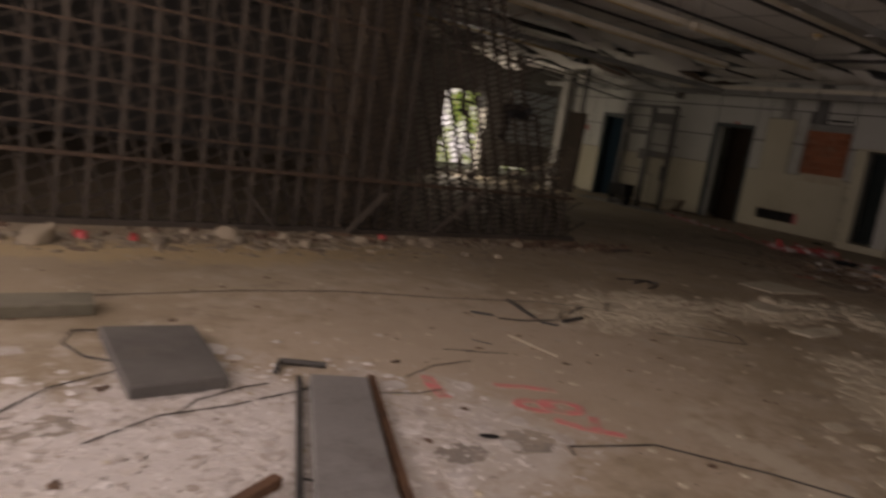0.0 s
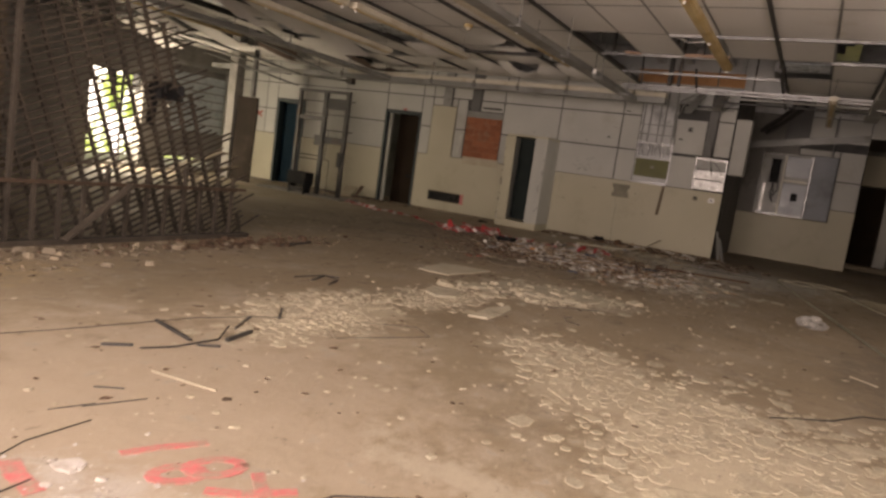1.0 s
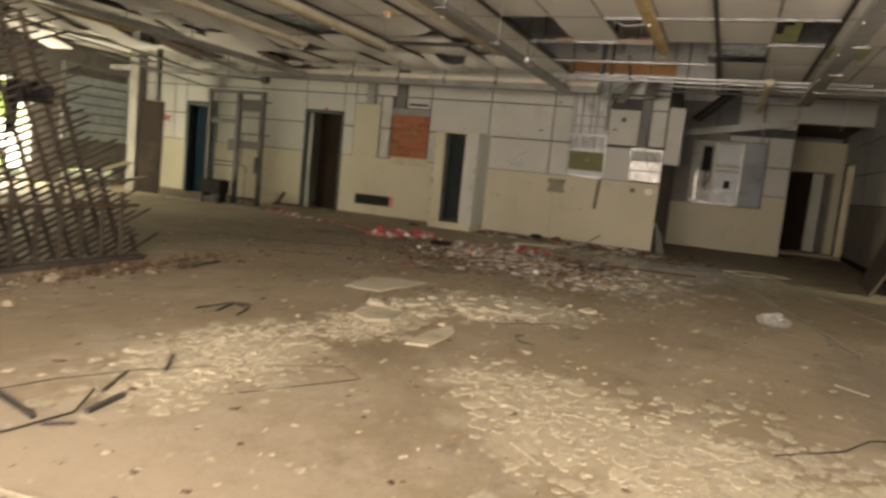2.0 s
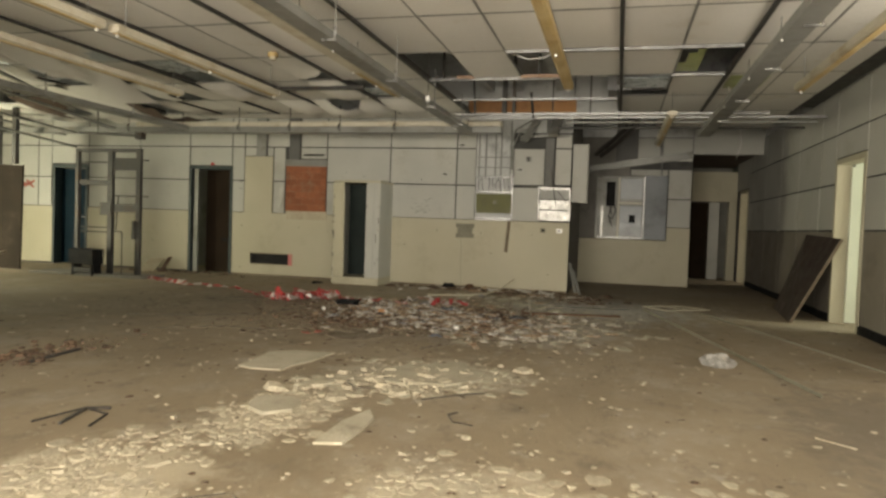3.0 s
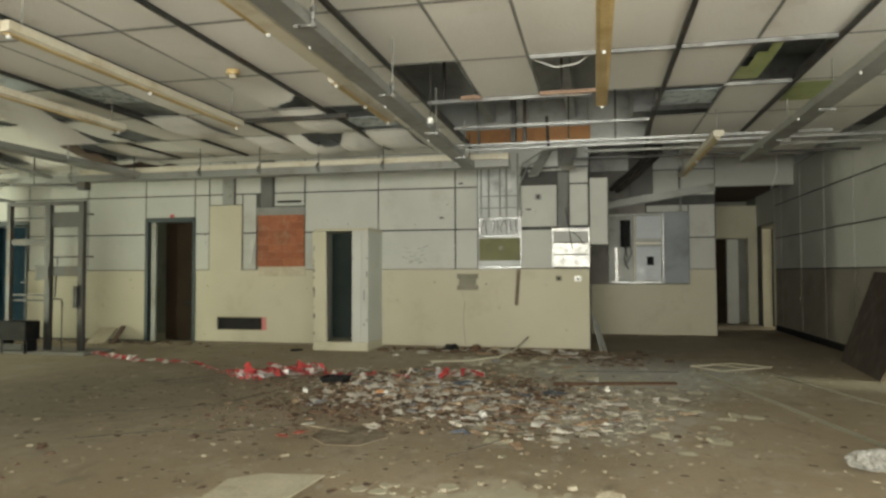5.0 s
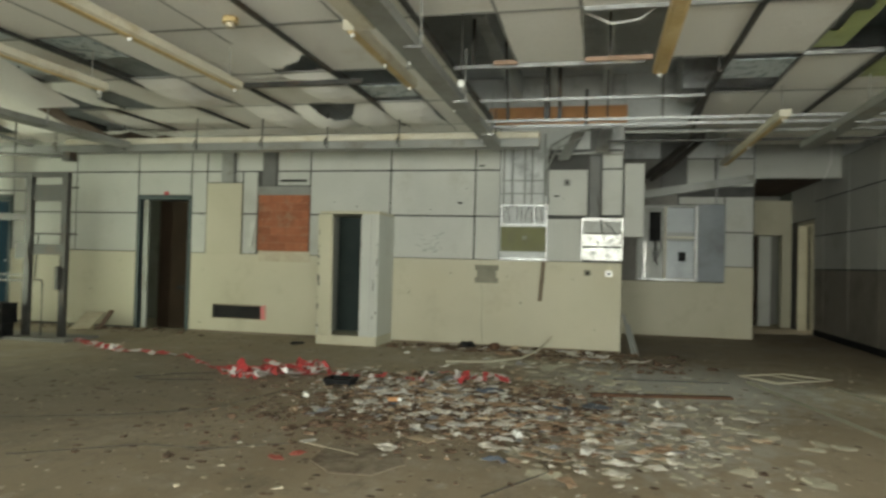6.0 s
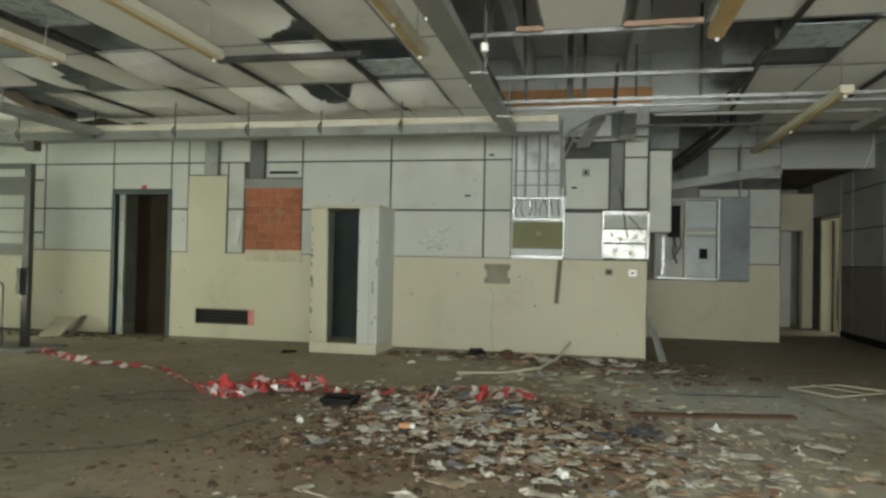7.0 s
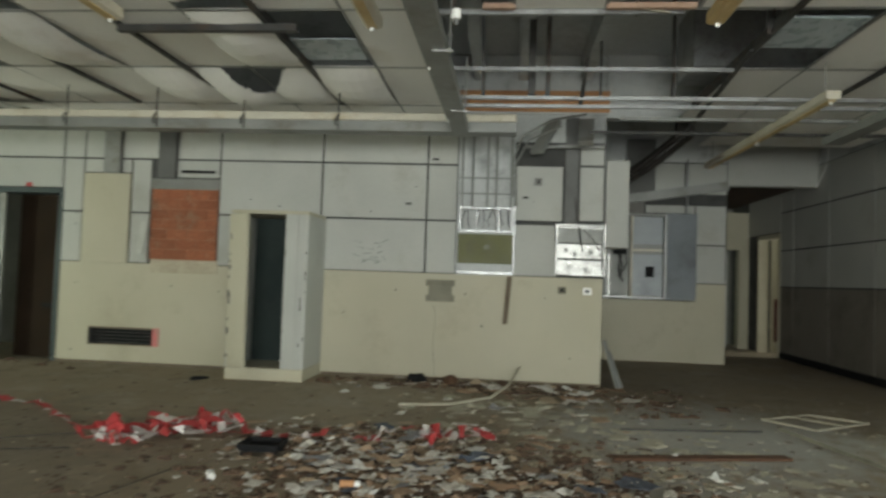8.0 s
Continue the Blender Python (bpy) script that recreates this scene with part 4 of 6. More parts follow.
g = thing("graffiti", (WALL, 13.25, 1.65), "small red-brown scrawl on the wall", "graffiti")
for (ya, za), (yb, zb), w in (((13.35, 1.60), (13.1, 1.72), 0.05), ((13.3, 1.74), (13.12, 1.58), 0.05), ((13.42, 1.66), (13.2, 1.66), 0.04), ((13.5, 1.57), (13.36, 1.63), 0.05)):
    part("stroke", bars(((WALL - 0.0185, ya, za), (WALL - 0.0185, yb, zb), 0.003, w)), RAGRED, g)
single("door_sign", B((WALL - 0.024, WALL - 0.0165, 8.83, 8.91, 2.10, 2.15)), REDTAPE, "tiny red sign over the door", "sign")

# ---- switch cabinet in the recess ----
s = thing("switch_cabinet", (RECESS, 1.1, 0.95), "open grey electrical cabinet with a swung-out door", "switch cabinet")
X = RECESS
part("back", B((X - 0.04, X - 0.012, 0.66, 1.62, 0.96, 2.23)), GREYSTEEL, s)
part("frame", B((X - 0.16, X - 0.041, 1.60, 1.63, 0.95, 2.24), (X - 0.16, X - 0.041, 0.65, 0.68, 0.95, 2.24), (X - 0.16, X - 0.041, 0.681, 1.599, 0.95, 0.98), (X - 0.16, X - 0.041, 0.681, 1.599, 2.21, 2.24)), GREYSTEEL, s)
part("divider", B((X - 0.15, X - 0.041, 1.15, 1.18, 0.981, 2.209)), LAMPWHITE, s, "pale rail")
part("cover_plate", B((X - 0.12, X - 0.1, 0.70, 1.14, 1.0, 1.62)), BLUESTEEL, s)
part("cover_plate", B((X - 0.12, X - 0.1, 0.70, 1.14, 1.78, 2.19)), BLUESTEEL, s)
part("busbar", B((X - 0.11, X - 0.07, 0.70, 1.14, 1.67, 1.705)), LAMPWHITE, s, "bright tin busbar")
part("edge_rail", B((X - 0.165, X - 0.161, 0.652, 0.678, 0.96, 2.23)), GALV, s, "bright edge rail")
part("edge_rail", B((X - 0.12, X - 0.041, 1.47, 1.52, 0.99, 1.62)), MIRRORSTEEL, s, "bright edge rail")
part("lower_rail", B((X - 0.166, X - 0.1605, 0.69, 1.59, 0.952, 0.978)), GALV, s, "bright tin edge")
part("switch", B((X - 0.15, X - 0.121, 0.83, 0.95, 1.28, 1.44)), BLACK, s, "black main switch")
part("door", bars(((X - 0.17, 0.43, 0.95), (X - 0.17, 0.43, 2.25), 0.03, 0.43)), BLUEDOOR, s, "blue-grey open door", bevel=0.004)
part("relay", B((X - 0.14, X - 0.041, 1.24, 1.42, 1.62, 2.12)), BLACK, s, "dark relay block")
part("wires", tubes(0.012, [(X - 0.1, 1.36, 1.66), (X - 0.15, 1.30, 1.45), (X - 0.1, 1.34, 1.28)], [(X - 0.1, 1.30, 1.66), (X - 0.16, 1.36, 1.4), (X - 0.12, 1.28, 1.2)], [(X - 0.1, 1.26, 1.7), (X - 0.14, 1.22, 1.5), (X - 0.12, 1.3, 1.33)], seg=6), CABLE, s, "loose black wires")
single("slanting_duct", bars(((X - 0.05, 1.95, 2.36), (X - 0.05, -0.26, 2.70), 0.10, 0.14)), GREYSTEEL, "grey cable duct slanting across the recess wall", "duct")
single("vertical_duct", B((X - 0.08, X - 0.015, 0.82, 1.26, 2.50, 3.4)), DULLDUCT, "grey vertical duct over the switch cabinet", "duct", bevel=0.004)
single("conduit", tubes(0.018, [(X - 0.06, 0.34, 2.2), (X - 0.06, 0.34, 3.1)]), GALV, "thin galvanised pipe beside the cabinet", "pipe")

# ---- ceiling fittings ----
runner_group = "ceiling runners"
for y in (0.0, 1.2, 3.64, 4.83, 5.98, 7.12, 8.28, 9.44):
    bm = bmesh.new()
    box(bm, -1.25, 13.4, y - 0.02, y + 0.02, CEIL - 0.035, CEIL - 0.008)
    box(bm, -1.25, 13.4, y - 0.006, y + 0.006, CEIL - 0.008, CEIL + 0.05)
    single("ceiling_runner", bm, DARKSTEEL, "long dark steel runner under the ceiling tiles", "ceiling runner", runner_group)
bm = bmesh.new()
for y in YB[1:-1]:
    if 1.3 < y < 3.5:
        box(bm, -1.25, 10.9, y - 0.012, y + 0.012, CEIL - 0.004, CEIL - 0.001)
        box(bm, -1.25, 10.9, y - 0.004, y + 0.004, CEIL + 0.013, CEIL + 0.04)
    else:
        box(bm, -1.25, 13.9, y - 0.012, y + 0.012, CEIL - 0.004, CEIL - 0.001)
for x in XB[1:-1]:
    box(bm, x - 0.012, x + 0.012, -1.3, 1.2 if x > 11 else 14.1, CEIL - 0.008, CEIL - 0.0045)
    if x > 11:
        box(bm, x - 0.012, x + 0.012, 3.64, 14.1, CEIL - 0.008, CEIL - 0.0045)
single("ceiling_grid", bm, GREYSTEEL, "thin grey grid between the ceiling tiles", "ceiling grid", kind="structure")
single("ceiling_bar", B((11.04, 11.10, 4.6, 5.97, CEIL - 0.09, CEIL - 0.04)), DARKSTEEL, "dark cross bar under the ceiling", "bar")
# open gap at the ceiling edge, its darkness given by a plain dark sheet
single("edge_grate", B((8.0, 13.4, -1.55, -1.32, CEIL + 0.02, CEIL + 0.04)), DARKSTEEL, "dark sheet in the open gap along the ceiling edge", "grating")


def channel(bm, x0, x1, y0, y1, z0, z1, t=0.006):
    """A folded sheet-metal channel, open on top, along x: one profile drawn out."""
    prof = [(y0, z1), (y0, z0), (y1, z0), (y1, z1), (y1 - t, z1), (y1 - t, z0 + t), (y0 + t, z0 + t), (y0 + t, z1)]
    ends = [[bm.verts.new((x, y, z)) for y, z in prof] for x in (x0, x1)]
    for k in range(8):
        bm.faces.new((ends[0][k], ends[0][(k + 1) % 8], ends[1][(k + 1) % 8], ends[1][k]))
    for e in ends:
        for q in ((0, 1, 6, 7), (1, 2, 5, 6), (2, 3, 4, 5)):
            bm.faces.new([e[k] for k in q])


def cable_tray(x0, x1, y, width, z, hangers, label):
    """A tray on cross brackets, hung by rods that end in a bright nut beside its edge."""
    t = thing("cable_tray", ((x0 + x1) / 2, y, z), label, "cable tray", "cable trays")
    bm = bmesh.new()
    channel(bm, x0, x1, y - width / 2, y + width / 2, z, z + 0.07)
    part("channel", bm, GREYSTEEL, t)
    edge = y - width / 2 - 0.022
    for x in hangers:
        part("hanger", tubes(0.006, [(x, edge, z - 0.02), (x, edge, CEIL)], seg=6), GREYSTEEL, t)
        part("nut", tubes(0.017, [(x, edge, z + 0.075), (x, edge, z + 0.10)], seg=6), MIRRORSTEEL, t, "bright nut")
        part("clamp", tubes(0.011, [(x, edge, z + 0.03), (x, edge, z + 0.072)], seg=6), GALV, t)
        part("bracket", B((x - 0.012, x + 0.012, y - width / 2 - 0.045, y + 0.01, z - 0.014, z - 0.001)), MIRRORSTEEL, t, "bright bracket")
        part("insulator", tubes(0.007, [(x + 0.35, y + width / 2 - 0.012, z - 0.02), (x + 0.35, y + width / 2 - 0.012, z - 0.0005)]), CERAMIC, t, "white insulator")
    return t


cable_tray(-1.25, 12.95, 3.515, 0.16, 2.55, (2.8, 4.3, 5.85, 7.35, 8.9, 10.4, 11.9), "grey sheet-metal cable tray hung under the ceiling")
cable_tray(-1.25, 13.1, -0.02, 0.17, 2.55, (5.6, 7.4, 8.7, 10.2, 11.6), "grey cable tray hung beside the side wall")
cable_tray(-1.25, 12.4, 8.35, 0.2, 2.55, (4, 7, 9.4, 11), "dull grey cable tray over the far bay")
t = thing("wall_trunking", (12.85, 7.5, 2.57), "long white-topped trunking hung in front of the wall", "trunking")
part("trough", B((12.75, 12.95, 2.98, 13.6, 2.555, 2.655)), GREYSTEEL, t, bevel=0.004)
part("cover", B((12.77, 12.94, 2.98, 9.6, 2.656, 2.742)), LAMPWHITE, t, "cream enamelled cover", bevel=0.012)
for y in (3.5, 4.7, 5.65, 6.55, 7.5, 8.6, 9.7):
    part("hanger", tubes(0.007, [(12.73, y, 2.56), (12.73, y, CEIL)], seg=6), DARKSTEEL, t)
    part("hook", tubes(0.01, [(12.73, y, 2.70), (12.70, y + 0.02, 2.66), (12.73, y + 0.03, 2.60)], seg=6), DARKSTEEL, t)
bm = bmesh.new()
tube(bm, [(12.55, 10.6, 2.52), (12.55, 9.35, 2.46)], 0.022)
box(bm, 12.49, 12.61, 9.25, 9.38, 2.40, 2.52)
tube(bm, [(12.55, 10.2, 2.5), (12.55, 10.2, SOFFIT + 0.01)], 0.008)
single("pipe_stub", bm, DARKSTEEL, "dark pipe stub with a square end box", "pipe")


def batten(x0, x1, y, z, label, hue=LAMPWHITE, tilt=0.0, side=YELLOWED):
    """A fluorescent batten without its tube: a folded body, a yellowed reflector and two lamp holders."""
    t = thing("batten_lamp", ((x0 + x1) / 2, y, z), label, "lamp", "batten lamps")
    bm = bmesh.new()
    prof = [(-0.055, 0.07), (-0.055, 0.012), (-0.03, 0.0), (0.03, 0.0), (0.055, 0.012), (0.055, 0.07)]
    ends = [[bm.verts.new((x, y + u, z + w + tilt * (x - x0))) for u, w in prof] for x in (x0, x1)]
    for k in range(6):
        bm.faces.new((ends[0][k], ends[0][(k + 1) % 6], ends[1][(k + 1) % 6], ends[1][k]))
    bm.faces.new(ends[0])
    bm.faces.new(ends[1][::-1])
    part("body", bm, hue, t)
    part("reflector", bars(((x0 + 0.03, y, z - 0.004), (x1 - 0.03, y, z - 0.004 + tilt * (x1 - x0)), 0.055, 0.007)), side, t, "yellowed reflector strip")
    for x in (x0 + 0.05, (x0 + x1) / 2, x1 - 0.05):
        zz = z + tilt * (x - x0)
        part("lamp_holder", B((x - 0.009, x + 0.009, y - 0.014, y + 0.014, zz - 0.032, zz - 0.008)), CERAMIC, t, "white lamp holder", bevel=0.003)
    for x in (x0 + 0.15, x1 - 0.15):
        part("hanger", tubes(0.005, [(x, y, z + 0.07 + tilt * (x - x0)), (x, y, CEIL)], seg=5), GREYSTEEL, t)
    return t


single("lamp_channel", B((-1.25, 8.6, 3.62, 3.74, 2.56, 2.63)), LAMPWHITE, "long cream enamelled channel beside the cable tray", "channel", bevel=0.006)
batten(4.4, 7.75, 3.86, 2.66, "long cream batten lamp with a yellowed edge", YELLOWED)
batten(8.85, 10.35, 3.88, 2.66, "short cream batten lamp beside the cable tray")
batten(2.6, 7.2, 5.50, 2.66, "long cream batten lamp under the sagging tiles")
batten(7.3, 10.2, 5.46, 2.66, "long cream batten lamp under the sagging tiles", tilt=0.0)
batten(3.6, 7.0, 1.80, 2.76, "rust-yellow batten lamp without its tube", YELLOWED)
batten(7.1, 10.55, 1.80, 2.76, "rust-yellow batten lamp without its tube", YELLOWED)
batten(11.85, 15.2, 0.52, 2.66, "yellowed batten lamp hanging over the recess")
batten(4.5, 10.3, -0.66, 2.66, "cream batten lamp beside the side wall")
batten(4.5, 10.1, 6.78, 2.66, "cream batten lamp over the dark bay")
batten(3.0, 9.0, 8.9, 2.6, "rust-stained batten lamp over the dark bay", YELLOWED)

for x, y, z in ((9.79, 3.325, 2.53),):
    p = thing("pendant_holder", (x, y, z), "white ceramic bulb holder on a thin wire", "lamp holder", "pendant holders")
    part("holder", tubes(0.026, [(x, y, z - 0.026), (x, y, z + 0.026)], seg=10), CERAMIC, p)
    part("cap", tubes(0.012, [(x, y, z - 0.055), (x, y, z - 0.0265)], seg=8), GALV, p)
    part("wire", tubes(0.005, [(x, y, z + 0.03), (x + 0.01, y, SOFFIT + 0.01)], seg=5), CABLE, p)
p = thing("smoke_detector", (9.35, 4.62, 2.95), "yellowed round smoke detector under a tile", "smoke detector")
part("base", tubes(0.06, [(9.35, 5.05, 2.94), (9.35, 5.05, 2.985)], seg=14), YELLOWED, p)
part("head", tubes(0.035, [(9.35, 5.05, 2.905), (9.35, 5.05, 2.94)], seg=14), LAMPWHITE, p)

# the open patch over the recess: rails, struts, brackets and the board behind
for x, z, y0, y1, m in ((12.25, 2.74, -0.75, 3.6, GALV), (12.45, 2.72, -1.5, 3.62, GALV), (11.95, 2.90, 1.25, 3.55, GALV), (10.90, 2.965, 1.9, 3.64, GALV), (12.9, 2.72, -1.5, 2.0, GREYSTEEL), (13.6, 2.74, -1.5, 2.2, DARKSTEEL), (9.58, 2.965, 0.02, 2.4, GALV), (10.88, 2.97, -0.02, 0.62, GALV)):
    single("steel_rail", B((x - 0.02, x + 0.02, y0, y1, z, z + 0.006), (x - 0.02, x - 0.015, y0, y1, z + 0.006, z + 0.03), (x + 0.015, x + 0.02, y0, y1, z + 0.006, z + 0.03)), m, "galvanised ceiling rail in the stripped bay", "rail", "ceiling rails")
for a, b, w in (((11.9, 2.42, 3.0), (12.3, 2.43, 2.72), 0.035), ((12.0, 3.30, 3.7), (12.2, 3.28, 2.76), 0.03), ((12.3, 2.86, 3.7), (12.3, 2.86, 2.78), 0.12), ((12.3, 2.72, 3.7), (12.3, 2.72, 2.78), 0.08), ((12.4, 1.62, 3.7), (12.4, 1.62, 2.78), 0.05), ((12.8, 2.2, 3.7), (12.8, 2.2, 2.9), 0.04), ((11.6, 1.23, 2.96), (13.8, 1.2, 2.75), 0.04), ((11.2, 1.22, 3.7), (11.25, 1.22, 2.96), 0.05), ((12.2, 3.62, 3.0), (13.6, 3.64, 2.97), 0.05), ((10.95, 3.45, 3.7), (10.95, 3.45, 2.98), 0.05), ((10.95, 2.2, 3.7), (10.95, 2.2, 2.98), 0.05)):
    single("steel_strut", bars((a, b, w, w * 0.5)), DARKSTEEL, "dark steel strut in the stripped bay", "strut", "steel struts")
for k, (y0, y1) in enumerate(((1.93, 3.80),)):
    single("chipboard_strip", B((WALL - 0.03, WALL - 0.004, y0, y1, 3.09, 3.33)), ORANGEBOARD, "orange chipboard strip above the panelling", "board", bevel=0.003)
for y in (2.2, 2.9, 3.4):
    single("roof_beam", B((10.9, WALL - 0.01, y - 0.06, y + 0.06, 3.45, 3.74)), SLAB, "concrete rib under the slab", "beam", "roof beams")
for y0, y1 in ((1.84, 2.42), (3.02, 3.24)):
    single("wooden_batten", B((10.80, 10.84, y0, y1, 2.972, 3.01)), PINKWOOD, "pale pinkish wooden batten lying on a ceiling rail", "batten", "wooden battens", bevel=0.003)
single("hanging_strip", bars(((10.82, 2.40, 3.0), (10.86, 2.0, 2.96), 0.02, 0.006)), LAMPWHITE, "pale torn strip hanging by the ceiling rail", "strip")
single("air_duct", B((12.6, 13.2, -1.5, 1.4, 3.15, SOFFIT + 0.01)), GALV, "square galvanised air duct above the ceiling", "air duct", bevel=0.01)
for a, b in (((13.95, 2.55, 2.95), (13.7, 2.75, 2.55)), ((13.9, 2.2, 2.95), (13.5, 2.25, 2.62))):
    single("wall_bracket", bars((a, b, 0.16, 0.05), ((a[0], a[1] - 0.2, 2.66), (a[0], a[1] + 0.3, 2.66), 0.03, 0.03)), GREYSTEEL, "bent grey bracket over the panelling", "bracket", "brackets")
single("loose_cable", tubes(0.012, [(14.085, 2.985, 2.1), (13.95, 3.0, 2.5), (13.8, 2.9, 2.75), (13.5, 2.6, 2.86), (13.0, 2.3, 2.8)], [(14.085, 2.95, 2.0), (13.95, 2.97, 2.45), (13.8, 2.84, 2.7), (13.6, 2.5, 2.82)]), GREYSTEEL, "loose grey cables bent over the wall head", "cable")
cb = thing("cable_bundle", (15.0, 1.3, 2.5), "thick bundle of black cables hanging from the stripped ceiling", "cable")
for dy, dz in ((0.0, 0.0), (0.09, 0.03), (-0.07, 0.05), (0.03, 0.10)):
    part("cable", tubes(0.04, [(15.3, 1.52 + dy, 2.48 + dz), (15.0, 1.30 + dy, 2.62 + dz), (14.62, 0.97 + dy, 2.90 + dz), (14.58, 0.93 + dy, SOFFIT + 0.01)]), CABLE, cb)
single("thin_cable", tubes(0.008, [(9.75, 2.4, 3.02), (9.85, 2.2, 2.96), (9.8, 2.0, 2.97), (9.7, 1.85, 3.05)], seg=6), CERAMIC, "white cable hanging in a ceiling hole", "cable")
single("dangling_wire", tubes(0.006, [(14.9, -0.8, 2.95), (15.1, -0.86, 2.7), (15.3, -0.82, 2.45)], seg=6), CERAMIC, "pale wire dangling by the corridor", "wire")
single("diffuser_pane", B((11.05, 11.65, 0.63, 1.17, CEIL - 0.002, CEIL + 0.008)), BLUEPANE, "pale blue lamp diffuser set in the ceiling", "diffuser", "diffuser panes")
single("diffuser_pane", B((9.64, 10.2, 6.60, 7.06, CEIL - 0.002, CEIL + 0.008)), BLUEPANE, "pale blue lamp diffuser set in the ceiling", "diffuser", "diffuser panes")
single("diffuser_pane", B((6.2, 6.9, 4.25, 4.80, CEIL - 0.014, CEIL - 0.009)), BLUEPANE, "pale blue lamp diffuser set in the ceiling", "diffuser", "diffuser panes")
single("diffuser_pane", B((11.5, 12.0, 4.27, 4.80, CEIL + 0.006, CEIL + 0.014)), BLUEPANE, "pale blue lamp diffuser set in the ceiling", "diffuser", "diffuser panes")
bm = bmesh.new()
tile(bm, 9.62, 10.84, 0.33, 0.59, 0.02, (0.05, 0.02), 3)
single("green_foil", bm, FADEDGREEN, "pale green foil sheet behind a ceiling hole", "foil")
bm = bmesh.new()
tile(bm, 10.95, 11.7, -0.5, -0.05, 0.01, (-0.012, -0.014))
single("green_tile", bm, FADEDGREEN, "yellow-green stained ceiling tile", "ceiling tile")
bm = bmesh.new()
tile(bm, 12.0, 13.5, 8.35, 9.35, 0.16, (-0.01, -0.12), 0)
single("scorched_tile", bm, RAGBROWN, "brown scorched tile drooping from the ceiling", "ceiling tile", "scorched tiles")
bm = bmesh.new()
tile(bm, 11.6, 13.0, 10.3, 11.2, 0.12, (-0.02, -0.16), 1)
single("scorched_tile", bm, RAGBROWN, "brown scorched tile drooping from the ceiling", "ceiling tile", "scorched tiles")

# ---- fence of bars and the fallen lattice behind it ----
FY = 5.78
fence = thing("bar_fence", (1.0, FY, 0), "rusty fence of upright bars and thin rods", "fence")
rf = random.Random(41)
x = -1.2
while x < 6.25:
    full = x < 3.9
    lean = rf.uniform(-0.02, 0.02)
    top = 2.9 if full else rf.uniform(0.52, 0.72)
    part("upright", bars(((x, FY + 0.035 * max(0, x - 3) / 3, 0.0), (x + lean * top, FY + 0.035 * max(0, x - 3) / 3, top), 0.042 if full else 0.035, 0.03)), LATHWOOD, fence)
    x += 0.208
for k, z in enumerate((0.53, 0.73, 0.90, 1.07, 1.27, 1.46, 1.66, 1.85, 2.05, 2.25, 2.5)):
    x1 = (6.2, 3.2, 2.7, 3.3, 3.0, 3.4, 2.9, 3.5, 3.2, 3.6, 3.4)[k]
    part("rod", bars(((-1.25, FY - 0.03, z + rf.uniform(-0.02, 0.02)), (x1, FY - 0.03, z - 0.01 + rf.uniform(-0.02, 0.02)), 0.03 if k == 0 else 0.016)), ROD, fence, "rusty rod")
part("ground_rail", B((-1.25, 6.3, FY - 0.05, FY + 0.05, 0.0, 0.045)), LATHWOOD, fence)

lattice = thing("lath_lattice", (4.0, FY + 0.2, 0), "tilted lattice of weathered wooden laths", "lattice")
LY = FY + 0.16
ca, sa = math.cos(radians(24)), math.sin(radians(24))


def clip_lath(px, pz, dx, dz, lo, hi, left=-1.2):
    """The stretch of a line in the lattice's plane that lies within its uneven outline."""
    t0, t1 = -9.0, 9.0
    for nx, nz, c in ((0, -1, -0.03), (0, 1, 2.88), (0.838, 0.545, 5.42), (-1, 0, -left)):
        den, num = nx * dx + nz * dz, c - (nx * px + nz * pz)
        if abs(den) < 1e-6:
            if num < 0:
                return None
        elif den > 0:
            t1 = min(t1, num / den)
        else:
            t0 = max(t0, num / den)
    return (t0 + lo, t1 + hi) if t1 - t0 > 0.12 else None


for k in range(-70, 115):
    # laths that rise towards the far end
    px, pz = -sa * k * 0.057 + 2.0, ca * k * 0.057
    r = clip_lath(px, pz, ca, sa, rf.uniform(-0.0, 0.02), rf.choice((0.0, 0.05, 0.12, 0.28)), -1.2 if k % 2 else 3.2 + rf.uniform(-0.3, 0.3))
    if r:
        a, b = (px + ca * r[0], LY, pz + sa * r[0]), (px + ca * r[1], LY + rf.uniform(-0.02, 0.02), pz + sa * r[1])
        if b[2] < 2.97 and a[2] > 0:
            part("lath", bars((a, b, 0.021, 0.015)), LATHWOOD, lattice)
for k in range(-14, 44):
    # laths across them
    px, pz = 2.0 + k * 0.17, 0.9
    r = clip_lath(px, pz, -0.34, 0.94, 0.0, 0.0)
    if r:
        a, b = (px - 0.34 * r[0], LY + 0.022, pz + 0.94 * r[0]), (px - 0.34 * r[1], LY + 0.022, pz + 0.94 * r[1])
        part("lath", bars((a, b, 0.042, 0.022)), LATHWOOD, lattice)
single("plywood_sheet", bars(((3.42, LY + 0.1, 0.0), (3.42, LY + 0.1, 2.7), 0.9, 0.014)), BOARDWOOD, "dark plywood sheet leaning inside the lattice", "board")
bm = bmesh.new()
for k in range(7):
    chunk(bm, 5.3 + rf.uniform(-0.14, 0.14), LY + 0.06, 1.36 + rf.uniform(-0.06, 0.06), rf.uniform(0.06, 0.12), 0.1, 7, 1.4, rf, 0.3)
single("snagged_rags", bm, BLACK, "dark rags caught in the lattice", "rag", kind="stuff")
single("hung_sack", bars(((5.15, LY + 0.05, 1.05), (5.2, LY + 0.05, 1.5), 0.06, 0.05)), BLACK, "dark strip caught in the lattice", "strip")
